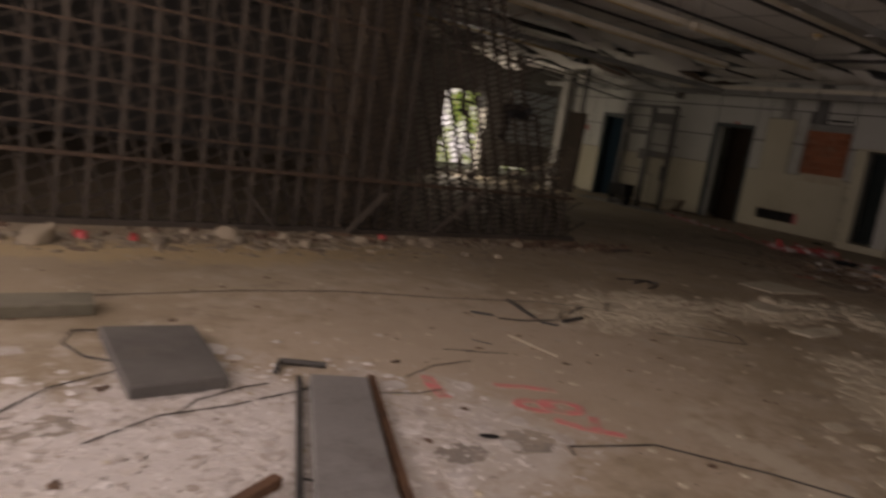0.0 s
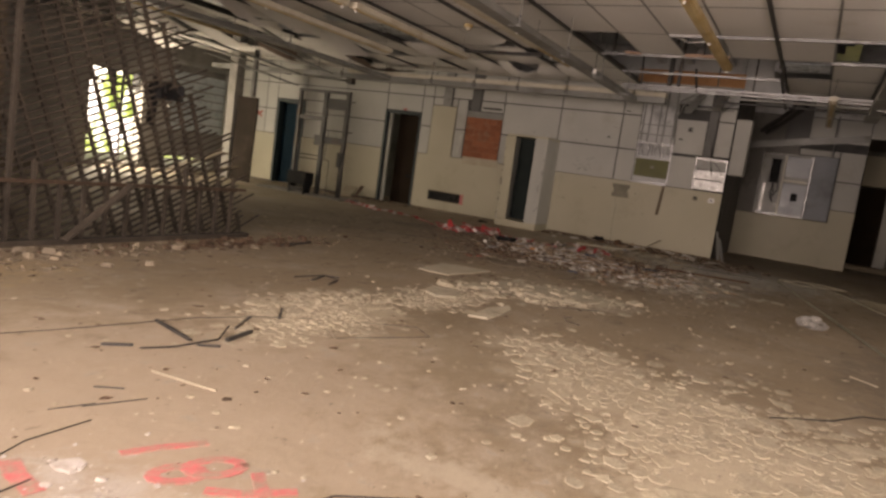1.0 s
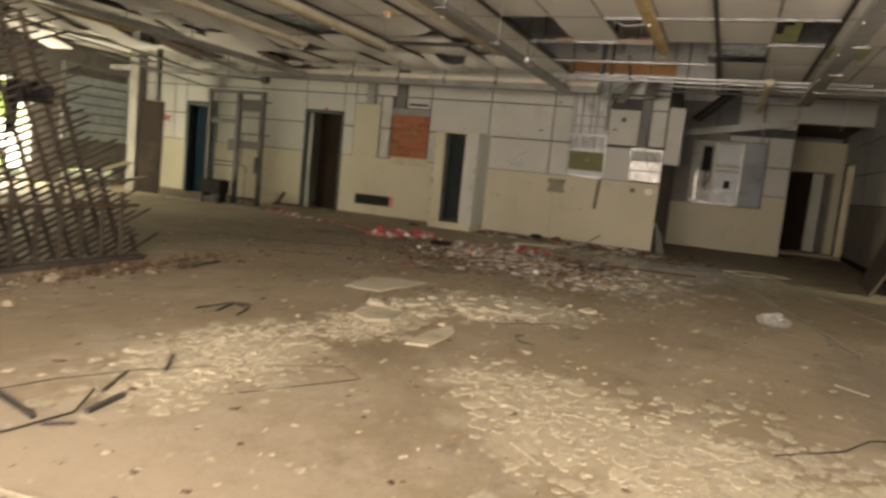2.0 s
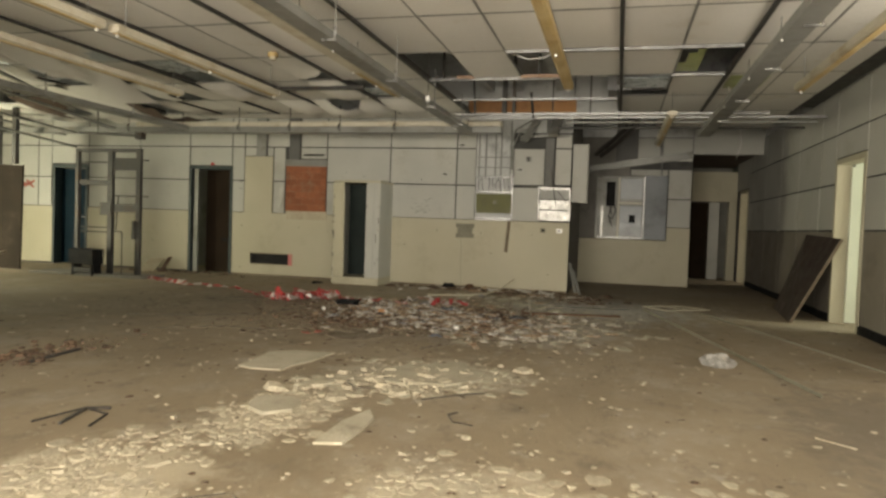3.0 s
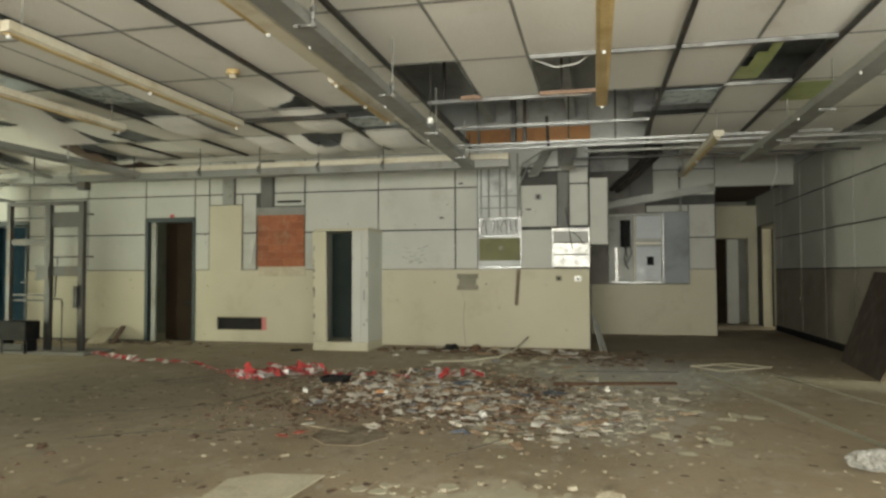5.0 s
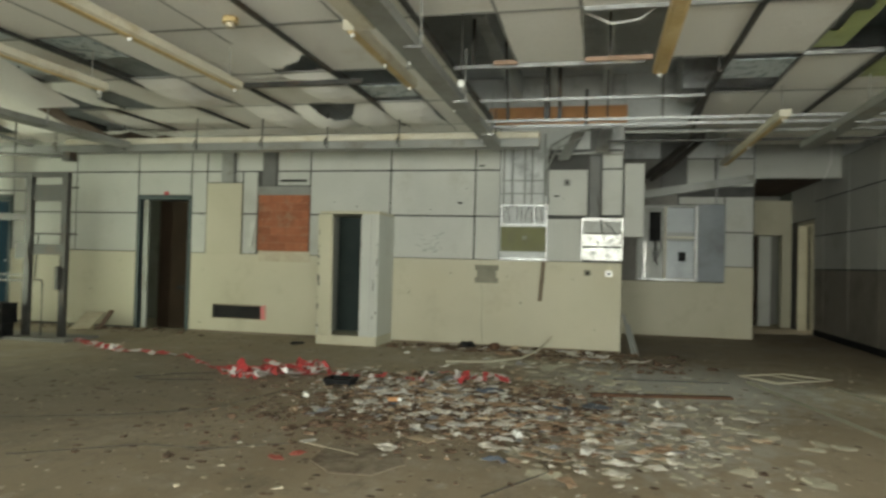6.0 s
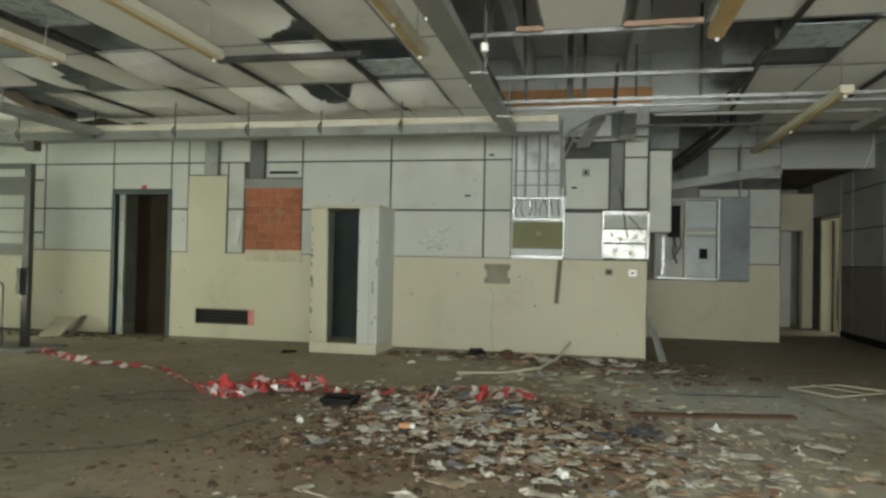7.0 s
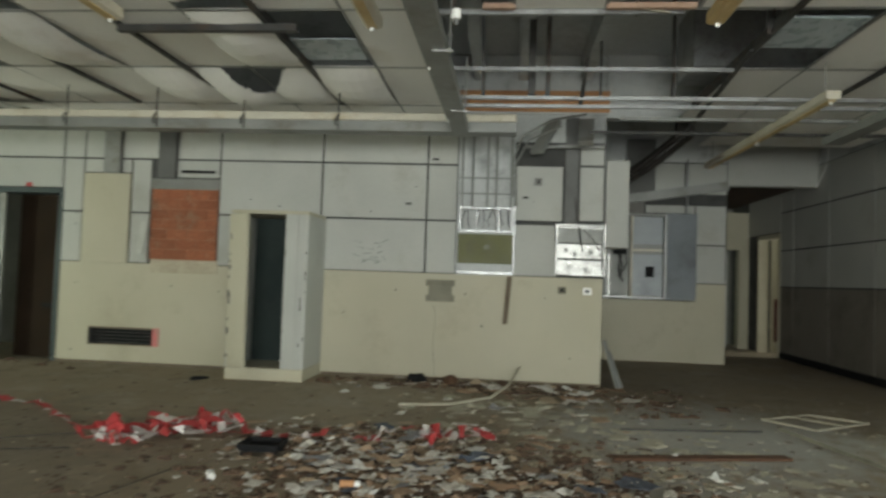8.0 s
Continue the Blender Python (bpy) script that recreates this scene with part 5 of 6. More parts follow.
for k, (a, b) in enumerate((((4.2, FY - 0.1, 0.05), (4.75, FY - 0.14, 0.52)), ((3.2, FY - 0.12, 0.0), (3.6, FY - 0.08, 0.4)), ((2.55, FY - 0.1, 0.02), (2.25, FY - 0.06, 0.36)))):
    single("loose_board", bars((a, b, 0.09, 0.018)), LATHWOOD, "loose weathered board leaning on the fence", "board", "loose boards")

# daylight end of the far bay: dull panes, a dark sheet and a post
w = thing("louvre_window", (13.2, LEFT - 0.1, 1.0), "dull grey louvred window beside the daylight opening", "window")
tagged(w, kind="structure")
for k in range(7):
    part("louvre", bars(((12.15, LEFT - 0.05, 1.05 + k * 0.2), (13.75, LEFT - 0.05, 1.05 + k * 0.2), 0.03, 0.17)), BLUEPANE, w)
part("frame", B((12.05, 12.13, LEFT - 0.09, LEFT - 0.01, 0.95, 2.6), (13.77, 13.85, LEFT - 0.09, LEFT - 0.01, 0.95, 2.6), (12.131, 13.769, LEFT - 0.09, LEFT - 0.01, 2.5, 2.6)), GREYSTEEL, w)
w = thing("window_bars", (10.97, LEFT + 0.1, 0.25), "broken window frame in the outer wall", "window")
tagged(w, kind="structure")
part("mullion", B((10.95, 11.0, LEFT + 0.12, LEFT + 0.17, 0.08, 2.08)), DARKSTEEL, w)
part("transom", B((10.1, 11.4, LEFT + 0.12, LEFT + 0.17, 1.78, 1.83)), DARKSTEEL, w)
p = thing("dark_sheet", (12.5, 12.1, 0), "tall dark sheet standing on end before the bright wall", "sheet")
part("sheet", bars(((12.5, 12.10, 0.0), (12.5, 12.06, 1.92), 0.03, 0.62)), DARKSHEET, p, bevel=0.004)
single("hung_cloth", bars(((10.72, LEFT + 0.09, 1.5), (10.70, LEFT + 0.09, 2.1), 0.18, 0.02), ((11.28, LEFT + 0.09, 1.7), (11.25, LEFT + 0.09, 2.1), 0.26, 0.02)), BLACK, "dark torn cloth hanging in the window", "cloth")
single("post", B((12.46, 12.54, 11.9, 11.98, 1.93, 3.7)), DARKSTEEL, "dark steel post above the standing sheet", "post")
single("pale_column", B((12.55, 12.8, 12.55, 12.8, 0, 3.74)), CONCRETE, "bare concrete column near the outer wall", "column", bevel=0.01)
for a, b, wd in (((10.3, 12.2, 0.1), (11.9, 12.0, 0.62), 0.3), ((10.6, 11.9, 0.05), (12.0, 11.7, 0.35), 0.25)):
    single("slumped_board", bars((a, b, wd, 0.02)), BOARDWOOD, "pale board slumped on the floor near the daylight", "board", "slumped boards")
for a, b, wd in (((9.0, 11.5, 2.9), (12.8, 10.9, 2.55), 0.08), ((8.0, 9.6, 2.95), (11.9, 9.3, 2.5), 0.06), ((9.5, 12.6, 2.95), (13.6, 11.9, 2.62), 0.1), ((10.8, 11.7, 2.6), (13.9, 11.9, 2.42), 0.06), ((7.0, 8.0, 2.95), (10.6, 8.9, 2.6), 0.05)):
    single("fallen_runner", bars((a, b, wd, 0.03)), GREYSTEEL, "ceiling runner hanging loose over the far bay", "rail", "fallen runners")

# ---- steel frame rack ----
rk = thing("door_rack", (12.4, 9.82, 0), "dark steel rack of posts and plates standing free", "rack")
FX = 12.4
for y, wd in ((9.20, 0.09), (9.77, 0.10), (10.46, 0.07)):
    part("upright", B((FX - 0.035, FX + 0.035, y - wd / 2, y + wd / 2, 0, 2.22)), DARKSTEEL, rk, bevel=0.004)
part("top_bar", B((FX - 0.03, FX + 0.03, 9.246, 9.719, 2.16, 2.22), (FX - 0.03, FX + 0.03, 9.821, 10.424, 2.16, 2.22)), DARKSTEEL, rk)
part("plate", B((FX - 0.02, FX + 0.02, 9.246, 9.719, 1.84, 2.06)), DARKSTEEL, rk)
part("plate", B((FX - 0.02, FX + 0.02, 9.246, 9.719, 1.12, 1.26)), DARKSTEEL, rk)
part("plate", B((FX - 0.02, FX + 0.02, 9.821, 10.424, 1.58, 1.67)), DARKSTEEL, rk)
part("bracket", B((FX - 0.05, FX - 0.036, 9.74, 9.95, 1.06, 1.28)), DARKSTEEL, rk)
part("handle", B((FX - 0.06, FX - 0.036, 9.24, 9.29, 0.66, 0.97)), DARKSTEEL, rk)
for y0, y1, z in ((9.02, 9.154, 2.02), (9.02, 9.719, 1.40), (9.821, 10.424, 1.98), (9.821, 10.424, 0.84), (9.821, 10.424, 0.76)):
    part("bar", bars(((FX, y0, z), (FX, y1, z), 0.025)), DARKSTEEL, rk)
part("bent_pipe", tubes(0.012, [(FX, 9.72, 0.78), (FX, 9.55, 0.78), (FX, 9.53, 0.74), (FX, 9.53, 0.0)], seg=6), DARKSTEEL, rk)
part("bent_pipe", tubes(0.01, [(FX, 9.62, 1.4), (FX, 9.66, 0.8)], seg=6), DARKSTEEL, rk)
hb = thing("black_heater", (12.2, 10.16, 0), "black box heater on short legs inside the frame", "heater")
part("casing", B((12.05, 12.32, 9.82, 10.32, 0.2, 0.47)), BLACK, hb, bevel=0.01)
for y in (9.87, 10.27):
    part("leg", B((12.1, 12.28, y - 0.03, y + 0.03, 0.0, 0.199)), BLACK, hb)
part("lower_grille", B((12.08, 12.1, 9.91, 10.23, 0.06, 0.15)), DARKSTEEL, hb)

# ---- dark board leaning on the side wall ----
lb = thing("leaning_board", (12.7, -1.3, 0), "dark brown tabletop leaning on the side wall", "board")
bm = bmesh.new()
c = [Vector(p) for p in ((13.6, -1.2, 0.0), (11.82, -1.02, 0.0), (11.75, -1.55, 1.10), (13.42, -1.56, 1.15))]
nrm = (c[1] - c[0]).cross(c[3] - c[0]).normalized() * -0.03
va = [bm.verts.new(p) for p in c]
vb = [bm.verts.new(p + nrm) for p in c]
for k in range(4):
    bm.faces.new((va[k], va[(k + 1) % 4], vb[(k + 1) % 4], vb[k]))
bm.faces.new(va[::-1])
bm.faces.new(vb)
part("top", bm, DARKWOOD, lb, bevel=0.004)
part("edge_strip", bars((c[1] + nrm * 0.5, c[2] + nrm * 0.5, 0.012, 0.034)), BOARDWOOD, lb, "pale worn edge")
part("label", bars((c[1].lerp(c[0], 0.25).lerp(c[2].lerp(c[3], 0.25), 0.3) - nrm * 0.1, c[1].lerp(c[0], 0.3).lerp(c[2].lerp(c[3], 0.3), 0.3) - nrm * 0.1, 0.03, 0.004)), PAPER, lb, "torn paper label")
single("leaning_plank", bars(((11.75, -1.9, 0.0), (11.95, -2.15, 0.62), 0.12, 0.03)), GREYSTEEL, "grey plank leaning inside the doorway", "plank")
single("leaning_plank", bars(((11.55, -2.2, 0.0), (12.05, -2.3, 0.5), 0.05, 0.02)), BOARDWOOD, "thin brown lath leaning inside the doorway", "plank")
single("wall_label", B((10.15, 10.28, RIGHT + 0.012, RIGHT + 0.02, 0.97, 1.05)), PAPER, "torn paper label on the wainscot", "label")

# ---- floor: slabs, cables and marks near the start ----
plates = "stone slabs"
for pts, h, m, lab in ((((0.79, 3.26), (1.18, 3.22), (1.14, 2.59), (0.78, 2.58)), 0.05, DARKSLAB, "square dark grey stone slab lying on the floor"),
                       (((1.45, 2.55), (1.67, 2.46), (1.24, 1.46), (1.02, 1.55)), 0.05, GREYSLAB, "long grey stone slab lying in rubble"),
                       (((-0.5, 3.78), (0.84, 3.75), (0.82, 3.55), (-0.5, 3.55)), 0.06, MOSSBLOCK, "olive-grey kerb-like stone block on the floor")):
    bm = bmesh.new()
    plate(bm, pts, 0.0, h)
    single("stone_slab", bm, m, lab, "stone slab", plates, bevel=0.006)
single("rusty_angle", bars(((1.72, 2.52, 0.015), (1.30, 1.50, 0.015), 0.03, 0.03)), RUST, "rusty angle iron beside the stone slab", "angle iron", "rusty irons")
single("rusty_angle", bars(((1.43, 2.60, 0.012), (0.99, 1.58, 0.012), 0.022, 0.022)), DARKSTEEL, "dark angle iron beside the stone slab", "angle iron", "rusty irons")
single("rusty_angle", bars(((0.82, 1.76, 0.02), (1.05, 1.88, 0.02), 0.035, 0.035)), RUST, "orange-brown rusty iron piece in rubble", "iron piece", "rusty irons")
single("bent_iron", tubes(0.014, [(1.36, 2.68, 0.014), (1.42, 2.78, 0.02), (1.60, 2.70, 0.014)], seg=6), DARKSTEEL, "short bent dark iron rod", "iron rod")
single("torn_flap", bars(((14.085, 7.43, 1.33), (14.07, 7.36, 1.70), 0.012, 0.10)), PANEL, "torn pale flap of wall covering curling off the wall", "wall covering")
wires = "floor cables"
for pts, r in ((((2.12, 1.70), (2.14, 1.755), (2.52, 1.65), (2.78, 1.31), (3.01, 0.96), (3.45, 0.50), (3.7, 0.3)), 0.007),
               (((0.80, 3.34), (0.70, 3.34), (0.645, 3.2), (0.70, 3.02), (0.80, 2.95), (0.84, 2.98)), 0.008),
               (((0.2, 3.88), (0.95, 3.87), (1.6, 3.92), (2.23, 3.85), (2.9, 3.66), (3.65, 3.47)), 0.005),
               (((3.65, 3.47), (3.95, 3.3), (4.2, 3.1), (3.96, 2.75), (4.5, 2.43), (4.62, 2.6), (4.4, 2.9)), 0.005),
               (((0.36, 2.55), (0.55, 2.74), (0.8, 2.86)), 0.006), (((0.6, 2.3), (0.84, 2.42), (1.1, 2.44), (1.42, 2.5), (1.5, 2.6)), 0.006),
               (((1.3, 2.6), (1.2, 2.58), (1.0, 2.52), (0.9, 2.42)), 0.006), (((1.68, 2.40), (1.85, 2.34), (1.98, 2.36)), 0.005),
               (((1.12, 1.9), (1.22, 1.8), (1.25, 1.7), (1.2, 1.6)), 0.009), (((1.9, 2.52), (2.1, 2.6), (2.35, 2.62)), 0.005),
               (((3.0, 3.2), (3.13, 3.12), (3.4, 3.1), (3.62, 3.25)), 0.010),
               (((6.69, 2.92), (6.55, 2.9), (6.42, 2.78), (6.46, 2.66)), 0.007), (((6.10, 2.02), (6.02, 2.06), (5.9, 2.0), (5.86, 1.88)), 0.008),
               (((6.3, 2.3), (6.5, 2.1), (6.62, 1.94)), 0.009), (((5.1, 4.05), (5.4, 3.98), (5.35, 3.8), (5.13, 3.72)), 0.012),
               (((4.75, 0.5), (5.0, 0.2), (5.27, 0.05), (5.4, -0.2)), 0.009), (((7.9, 5.5), (8.3, 4.91), (8.35, 4.5), (8.6, 4.1)), 0.006),
               (((8.6, 6.3), (8.9, 5.6), (9.3, 5.1), (10.1, 4.9)), 0.006), (((8.0, 2.8), (8.5, 2.5), (8.9, 2.6), (9.3, 2.3)), 0.007), (((10.78, 5.91), (10.56, 6.23), (10.29, 6.48), (10.22, 6.38), (10.24, 6.23), (10.39, 5.72)), 0.009)):
    single("floor_cable", tubes(r * 0.48, [(px, py, r * 0.5 + 0.001 + 0.004 * (k % 2)) for k, (px, py) in enumerate(pts)], seg=6), CABLE, "thin black cable lying loose on the floor", "cable", wires)
for a, b, wd in (((3.38, 3.56), (3.27, 3.16), 0.035), ((3.42, 3.06), (3.64, 3.10), 0.045), ((3.88, 3.34), (3.62, 3.20), 0.03), ((4.21, 3.38), (4.0, 3.22), 0.03), ((3.25, 3.09), (3.32, 3.0), 0.025), ((5.13, 3.9), (5.41, 3.98), 0.03), ((5.41, 3.98), (5.45, 3.86), 0.03), ((2.55, 2.9), (2.62, 2.8), 0.012), ((2.4, 2.75), (2.62, 2.66), 0.008), ((2.3, 2.8), (2.45, 2.74), 0.008), ((6.2, 5.2), (6.75, 5.25), 0.05), ((2.9, 3.35), (3.0, 3.25), 0.03)):
    single("metal_strip", bars(((*a, wd * 0.2), (*b, wd * 0.2 + 0.003), wd * 0.5, wd * 0.4)), DARKSTEEL, "dark bent metal strip on the floor", "metal strip", "metal strips")
for a, b in (((2.84, 2.91), (2.88, 2.56)), ((4.18, 1.53), (4.04, 1.37)), ((6.34, 0.06), (6.2, -0.1)), ((8.66, 4.02), (8.5, 3.62))):
    single("white_stick", bars(((*a, 0.004), (*b, 0.004), 0.009, 0.007)), PLASTER, "short pale wooden stick on the floor", "stick", "white sticks")

# sprayed marks: a one, an eight and strokes beside them
fm = thing("sprayed_marks", (2.3, 2.1, 0.0), "pink sprayed marks on the floor reading 18", "floor marking")


def flat_stroke(pts, w, lift=0.0):
    """A painted line on the floor, a hair thick, along the points."""
    bm = bmesh.new()
    for k, ((ax, ay), (bx, by)) in enumerate(zip(pts, pts[1:])):
        dx, dy = bx - ax, by - ay
        n = math.hypot(dx, dy)
        ux, uy = dx / n, dy / n
        nx, ny = -uy * w / 2, ux * w / 2
        ex, ey = ux * w * 0.3, uy * w * 0.3
        plate(bm, ((ax + nx - ex, ay + ny - ey), (ax - nx - ex, ay - ny - ey), (bx - nx + ex, by - ny + ey), (bx + nx + ex, by + ny + ey)), 0.0006 + lift, 0.0022 + 0.0004 * (k % 3) + lift)
    return bm


def ring(cx, cy, rx, ry, turn):
    return [(cx + rx * math.cos(a) * math.cos(turn) - ry * math.sin(a) * math.sin(turn), cy + rx * math.cos(a) * math.sin(turn) + ry * math.sin(a) * math.cos(turn)) for a in [2 * math.pi * k / 16 for k in range(17)]]


part("figure_one", flat_stroke([(2.27, 2.33), (2.37, 2.29), (2.50, 2.21)], 0.042), PINK, fm)
part("figure_eight", flat_stroke(ring(2.29, 2.10, 0.075, 0.05, -0.6), 0.042), PINK, fm)
part("figure_eight", flat_stroke(ring(2.40, 2.05, 0.085, 0.055, -0.6), 0.042, 0.0015), PINK, fm)
part("stroke", flat_stroke([(2.0, 2.50), (1.97, 2.42), (1.95, 2.30)], 0.06), PINK, fm)
part("stroke", flat_stroke([(2.46, 1.92), (2.41, 1.86), (2.38, 1.815)], 0.045), PINK, fm)
part("stroke", flat_stroke([(2.28, 1.95), (2.33, 1.87), (2.45, 1.76)], 0.045, 0.0015), PINK, fm)
def blot(cx, cy, rx, ry, seed):
    """A ragged stain a hair above the floor."""
    rnd = random.Random(seed)
    bm = bmesh.new()
    plate(bm, [(cx + rx * k * math.cos(q), cy + ry * k * math.sin(q)) for q, k in [(2 * math.pi * i / 28, 1 + 0.28 * noise.noise(Vector((i * 0.7, seed, 0))) + rnd.uniform(-0.1, 0.1)) for i in range(28)]], 0.0006, 0.0018)
    return bm


GROUT = surface("dull_grout_stain", (0.20, 0.18, 0.155), (0.27, 0.245, 0.215), (0.33, 0.28, 0.22), 9, 60, 0.9, bump=0.3, stain=(0.45, 0.62))
for k, (cx, cy, rx, ry) in enumerate(((1.72, 1.86, 0.10, 0.075), (2.03, 1.85, 0.13, 0.09), (1.5, 1.3, 0.2, 0.12), (0.45, 2.45, 0.16, 0.1))):
    single("floor_stain", blot(cx, cy, rx, ry, k + 3), GROUT, "dull grey stain of grout on the floor", "stain", "floor stains")
# no hole in the mesh: a black oval plate stands for its shaded depth
single("core_hole", (lambda b: (plate(b, ring(1.90, 1.93, 0.04, 0.018, -0.5)[:-1], 0.002, 0.005), b)[1])(bmesh.new()), BLACK, "small dark drill hole in the floor", "hole")

# ---- rubble: uncountable flakes, one object a field ----


def field(name, seed, n, spots, r, h, material, label, category, flat=False, sides=6):
    """Flakes strewn round spots (x, y, spread along x, spread along y, share)."""
    rnd = random.Random(seed)
    bm = bmesh.new()
    total = sum(s[4] for s in spots)
    for sx, sy, ax, ay, share in spots:
        for _ in range(int(n * share / total)):
            px, py = sx + rnd.gauss(0, ax), sy + rnd.gauss(0, ay)
            if px > WALL - 0.06 or py < RIGHT + 0.06 or py > FY - 0.08 and px < 6.5 and py < FY + 0.3:
                continue
            size = r[0] * (r[1] / r[0]) ** (rnd.random() ** 1.7)
            hh = h * rnd.uniform(0.3, 1.0) * (0.3 + size / r[1])
            if flat:
                scrap(bm, px, py, 0.003 + abs(rnd.gauss(0, 0.016)), size, rnd)
                continue
            chunk(bm, px, py, 0.0005, size, hh, rnd.choice((sides - 1, sides, sides + 1, sides + 3)), rnd.uniform(0.8, 1.45), rnd)
    return tagged(mesh_object(name, bm, material), label, category, kind="stuff")


field("plaster_rubble", 101, 900, ((4.25, 3.15, 0.26, 0.15, 5), (4.75, 3.35, 0.2, 0.12, 2.4), (5.5, 3.0, 0.22, 0.12, 2), (5.85, 3.1, 0.25, 0.16, 1)), (0.004, 0.04), 0.010, PLASTER, "yellowish broken plaster strewn in a heap", "rubble")
field("plaster_rubble", 102, 900, ((5.05, 1.95, 0.22, 0.12, 2), (4.7, 1.55, 0.34, 0.18, 2.2), (4.3, 1.0, 0.45, 0.3, 3.6), (3.9, 0.6, 0.5, 0.34, 4), (3.5, 0.1, 0.5, 0.4, 2.4), (5.2, 0.6, 0.6, 0.4, 1)), (0.003, 0.035), 0.006, PLASTER, "band of pale broken plaster flakes", "rubble")
field("plaster_flakes", 115, 90, ((4.9, 1.75, 0.25, 0.14, 2), (4.2, 0.85, 0.45, 0.25, 3), (3.7, 0.35, 0.45, 0.3, 5), (4.3, 3.2, 0.3, 0.16, 2)), (0.035, 0.10), 0.006, PLASTER, "larger rounded pale plaster flakes lying flat", "flakes", sides=9)


def crazed(name, seed, spots, tries, size, material, label):
    """Plaster fallen flat and broken into plates that lie edge to edge, thinning out from the spots."""
    rnd = random.Random(seed)
    bm = bmesh.new()
    laid, reach = {}, 2 * size
    total = sum(p[2] * p[3] * p[4] for p in spots)
    for sx, sy, ax, ay, w in spots:
        for _ in range(int(tries * ax * ay * w / total)):
            x, y = sx + rnd.gauss(0, ax), sy + rnd.gauss(0, ay)
            r = size * rnd.choice((0.2, 0.25, 0.3, 0.4, 0.5, 0.7, 0.9, 1.1)) * rnd.uniform(0.8, 1.1)
            key = (int(x // reach), int(y // reach))
            near = [o for i in (-1, 0, 1) for j in (-1, 0, 1) for o in laid.get((key[0] + i, key[1] + j), ())]
            room = min([math.hypot(x - o[0], y - o[1]) - o[2] for o in near] or [r])
            if room < size * 0.22 or y < RIGHT + 0.1 or noise.noise(Vector((x * 2.2, y * 2.2, seed))) < -0.28:
                continue
            r = min(r, room)
            laid.setdefault(key, []).append((x, y, r))
            n, turn, h = rnd.choice((5, 6, 7, 8)), rnd.uniform(0, 6.3), rnd.uniform(0.0018, 0.0045)
            tx, ty, long = rnd.gauss(0, 0.018), rnd.gauss(0, 0.018), rnd.uniform(0.9, 1.25)
            low, top = [], []
            for k in range(n):
                q, m = turn + 2 * math.pi * (k + rnd.uniform(-0.25, 0.25)) / n, r * rnd.uniform(0.85, 1.2)
                u, v = m * math.cos(q) * long, m * math.sin(q)
                low.append(bm.verts.new((x + u, y + v, 0.0004)))
                top.append(bm.verts.new((x + u * 0.96, y + v * 0.96, max(0.0012, h + tx * u + ty * v))))
            bm.faces.new(low[::-1])
            bm.faces.new(top)
            for k in range(n):
                bm.faces.new((low[k], low[(k + 1) % n], top[(k + 1) % n], top[k]))
    return tagged(mesh_object(name, bm, material), label, "rubble", kind="stuff")


crazed("plaster_plates", 31, ((4.25, 3.15, 0.30, 0.17, 0.95), (4.75, 3.35, 0.22, 0.12, 0.8), (4.55, 3.3, 0.25, 0.14, 0.9), (5.5, 3.0, 0.22, 0.13, 0.8), (5.85, 3.05, 0.2, 0.14, 0.7)), 1900, 0.05, PLASTER, "yellowish plaster fallen flat and cracked into plates")
crazed("plaster_plates", 32, ((5.05, 1.95, 0.2, 0.12, 0.75), (4.7, 1.55, 0.3, 0.17, 0.75), (4.3, 1.0, 0.42, 0.26, 0.62), (3.9, 0.55, 0.45, 0.3, 0.7), (3.5, 0.1, 0.5, 0.4, 0.6), (4.6, 0.3, 0.4, 0.3, 0.35)), 1300, 0.06, PLASTER, "pale plaster fallen flat and cracked into plates")
crazed("plaster_plates", 33, ((7.02, 2.35, 0.22, 0.28, 0.7), (6.55, 2.7, 0.2, 0.3, 0.35)), 500, 0.06, OLDGYPSUM, "white plaster cracked round broken sheets")
crazed("mortar_plates", 34, ((0.7, 2.15, 0.5, 0.3, 0.4), (1.0, 1.8, 0.4, 0.3, 0.4), (0.2, 2.1, 0.4, 0.3, 0.4)), 1500, 0.05, DUSTY, "flat whitish mortar flakes in dust")
field("fence_litter", 116, 700, ((0.9, 5.15, 0.9, 0.22, 3), (2.4, 5.2, 0.8, 0.2, 4), (3.9, 5.25, 0.8, 0.2, 2)), (0.006, 0.07), 0.012, OLDCARD, "yellowish plaster and leaf litter along the fence foot", "litter")
field("plaster_rubble", 103, 420, ((7.05, 2.4, 0.2, 0.22, 3), (6.65, 2.45, 0.15, 0.2, 2), (6.4, 3.0, 0.2, 0.15, 1)), (0.005, 0.085), 0.03, PLASTER, "white plaster crumbs round broken sheets", "rubble")
field("pale_rubble", 104, 4200, ((0.7, 2.2, 0.5, 0.3, 6), (1.3, 2.1, 0.4, 0.4, 4), (0.2, 1.9, 0.5, 0.4, 3), (1.8, 2.0, 0.2, 0.2, 1)), (0.002, 0.022), 0.007, DUSTY, "fine whitish rubble and mortar dust", "rubble", sides=5)
field("stone_rubble", 105, 260, ((0.8, 5.3, 1.2, 0.16, 3), (2.4, 5.3, 0.8, 0.18, 3), (4.4, 5.45, 1.0, 0.12, 2)), (0.008, 0.08), 0.05, STONE, "stones and mortar lumps along the fence", "rubble")
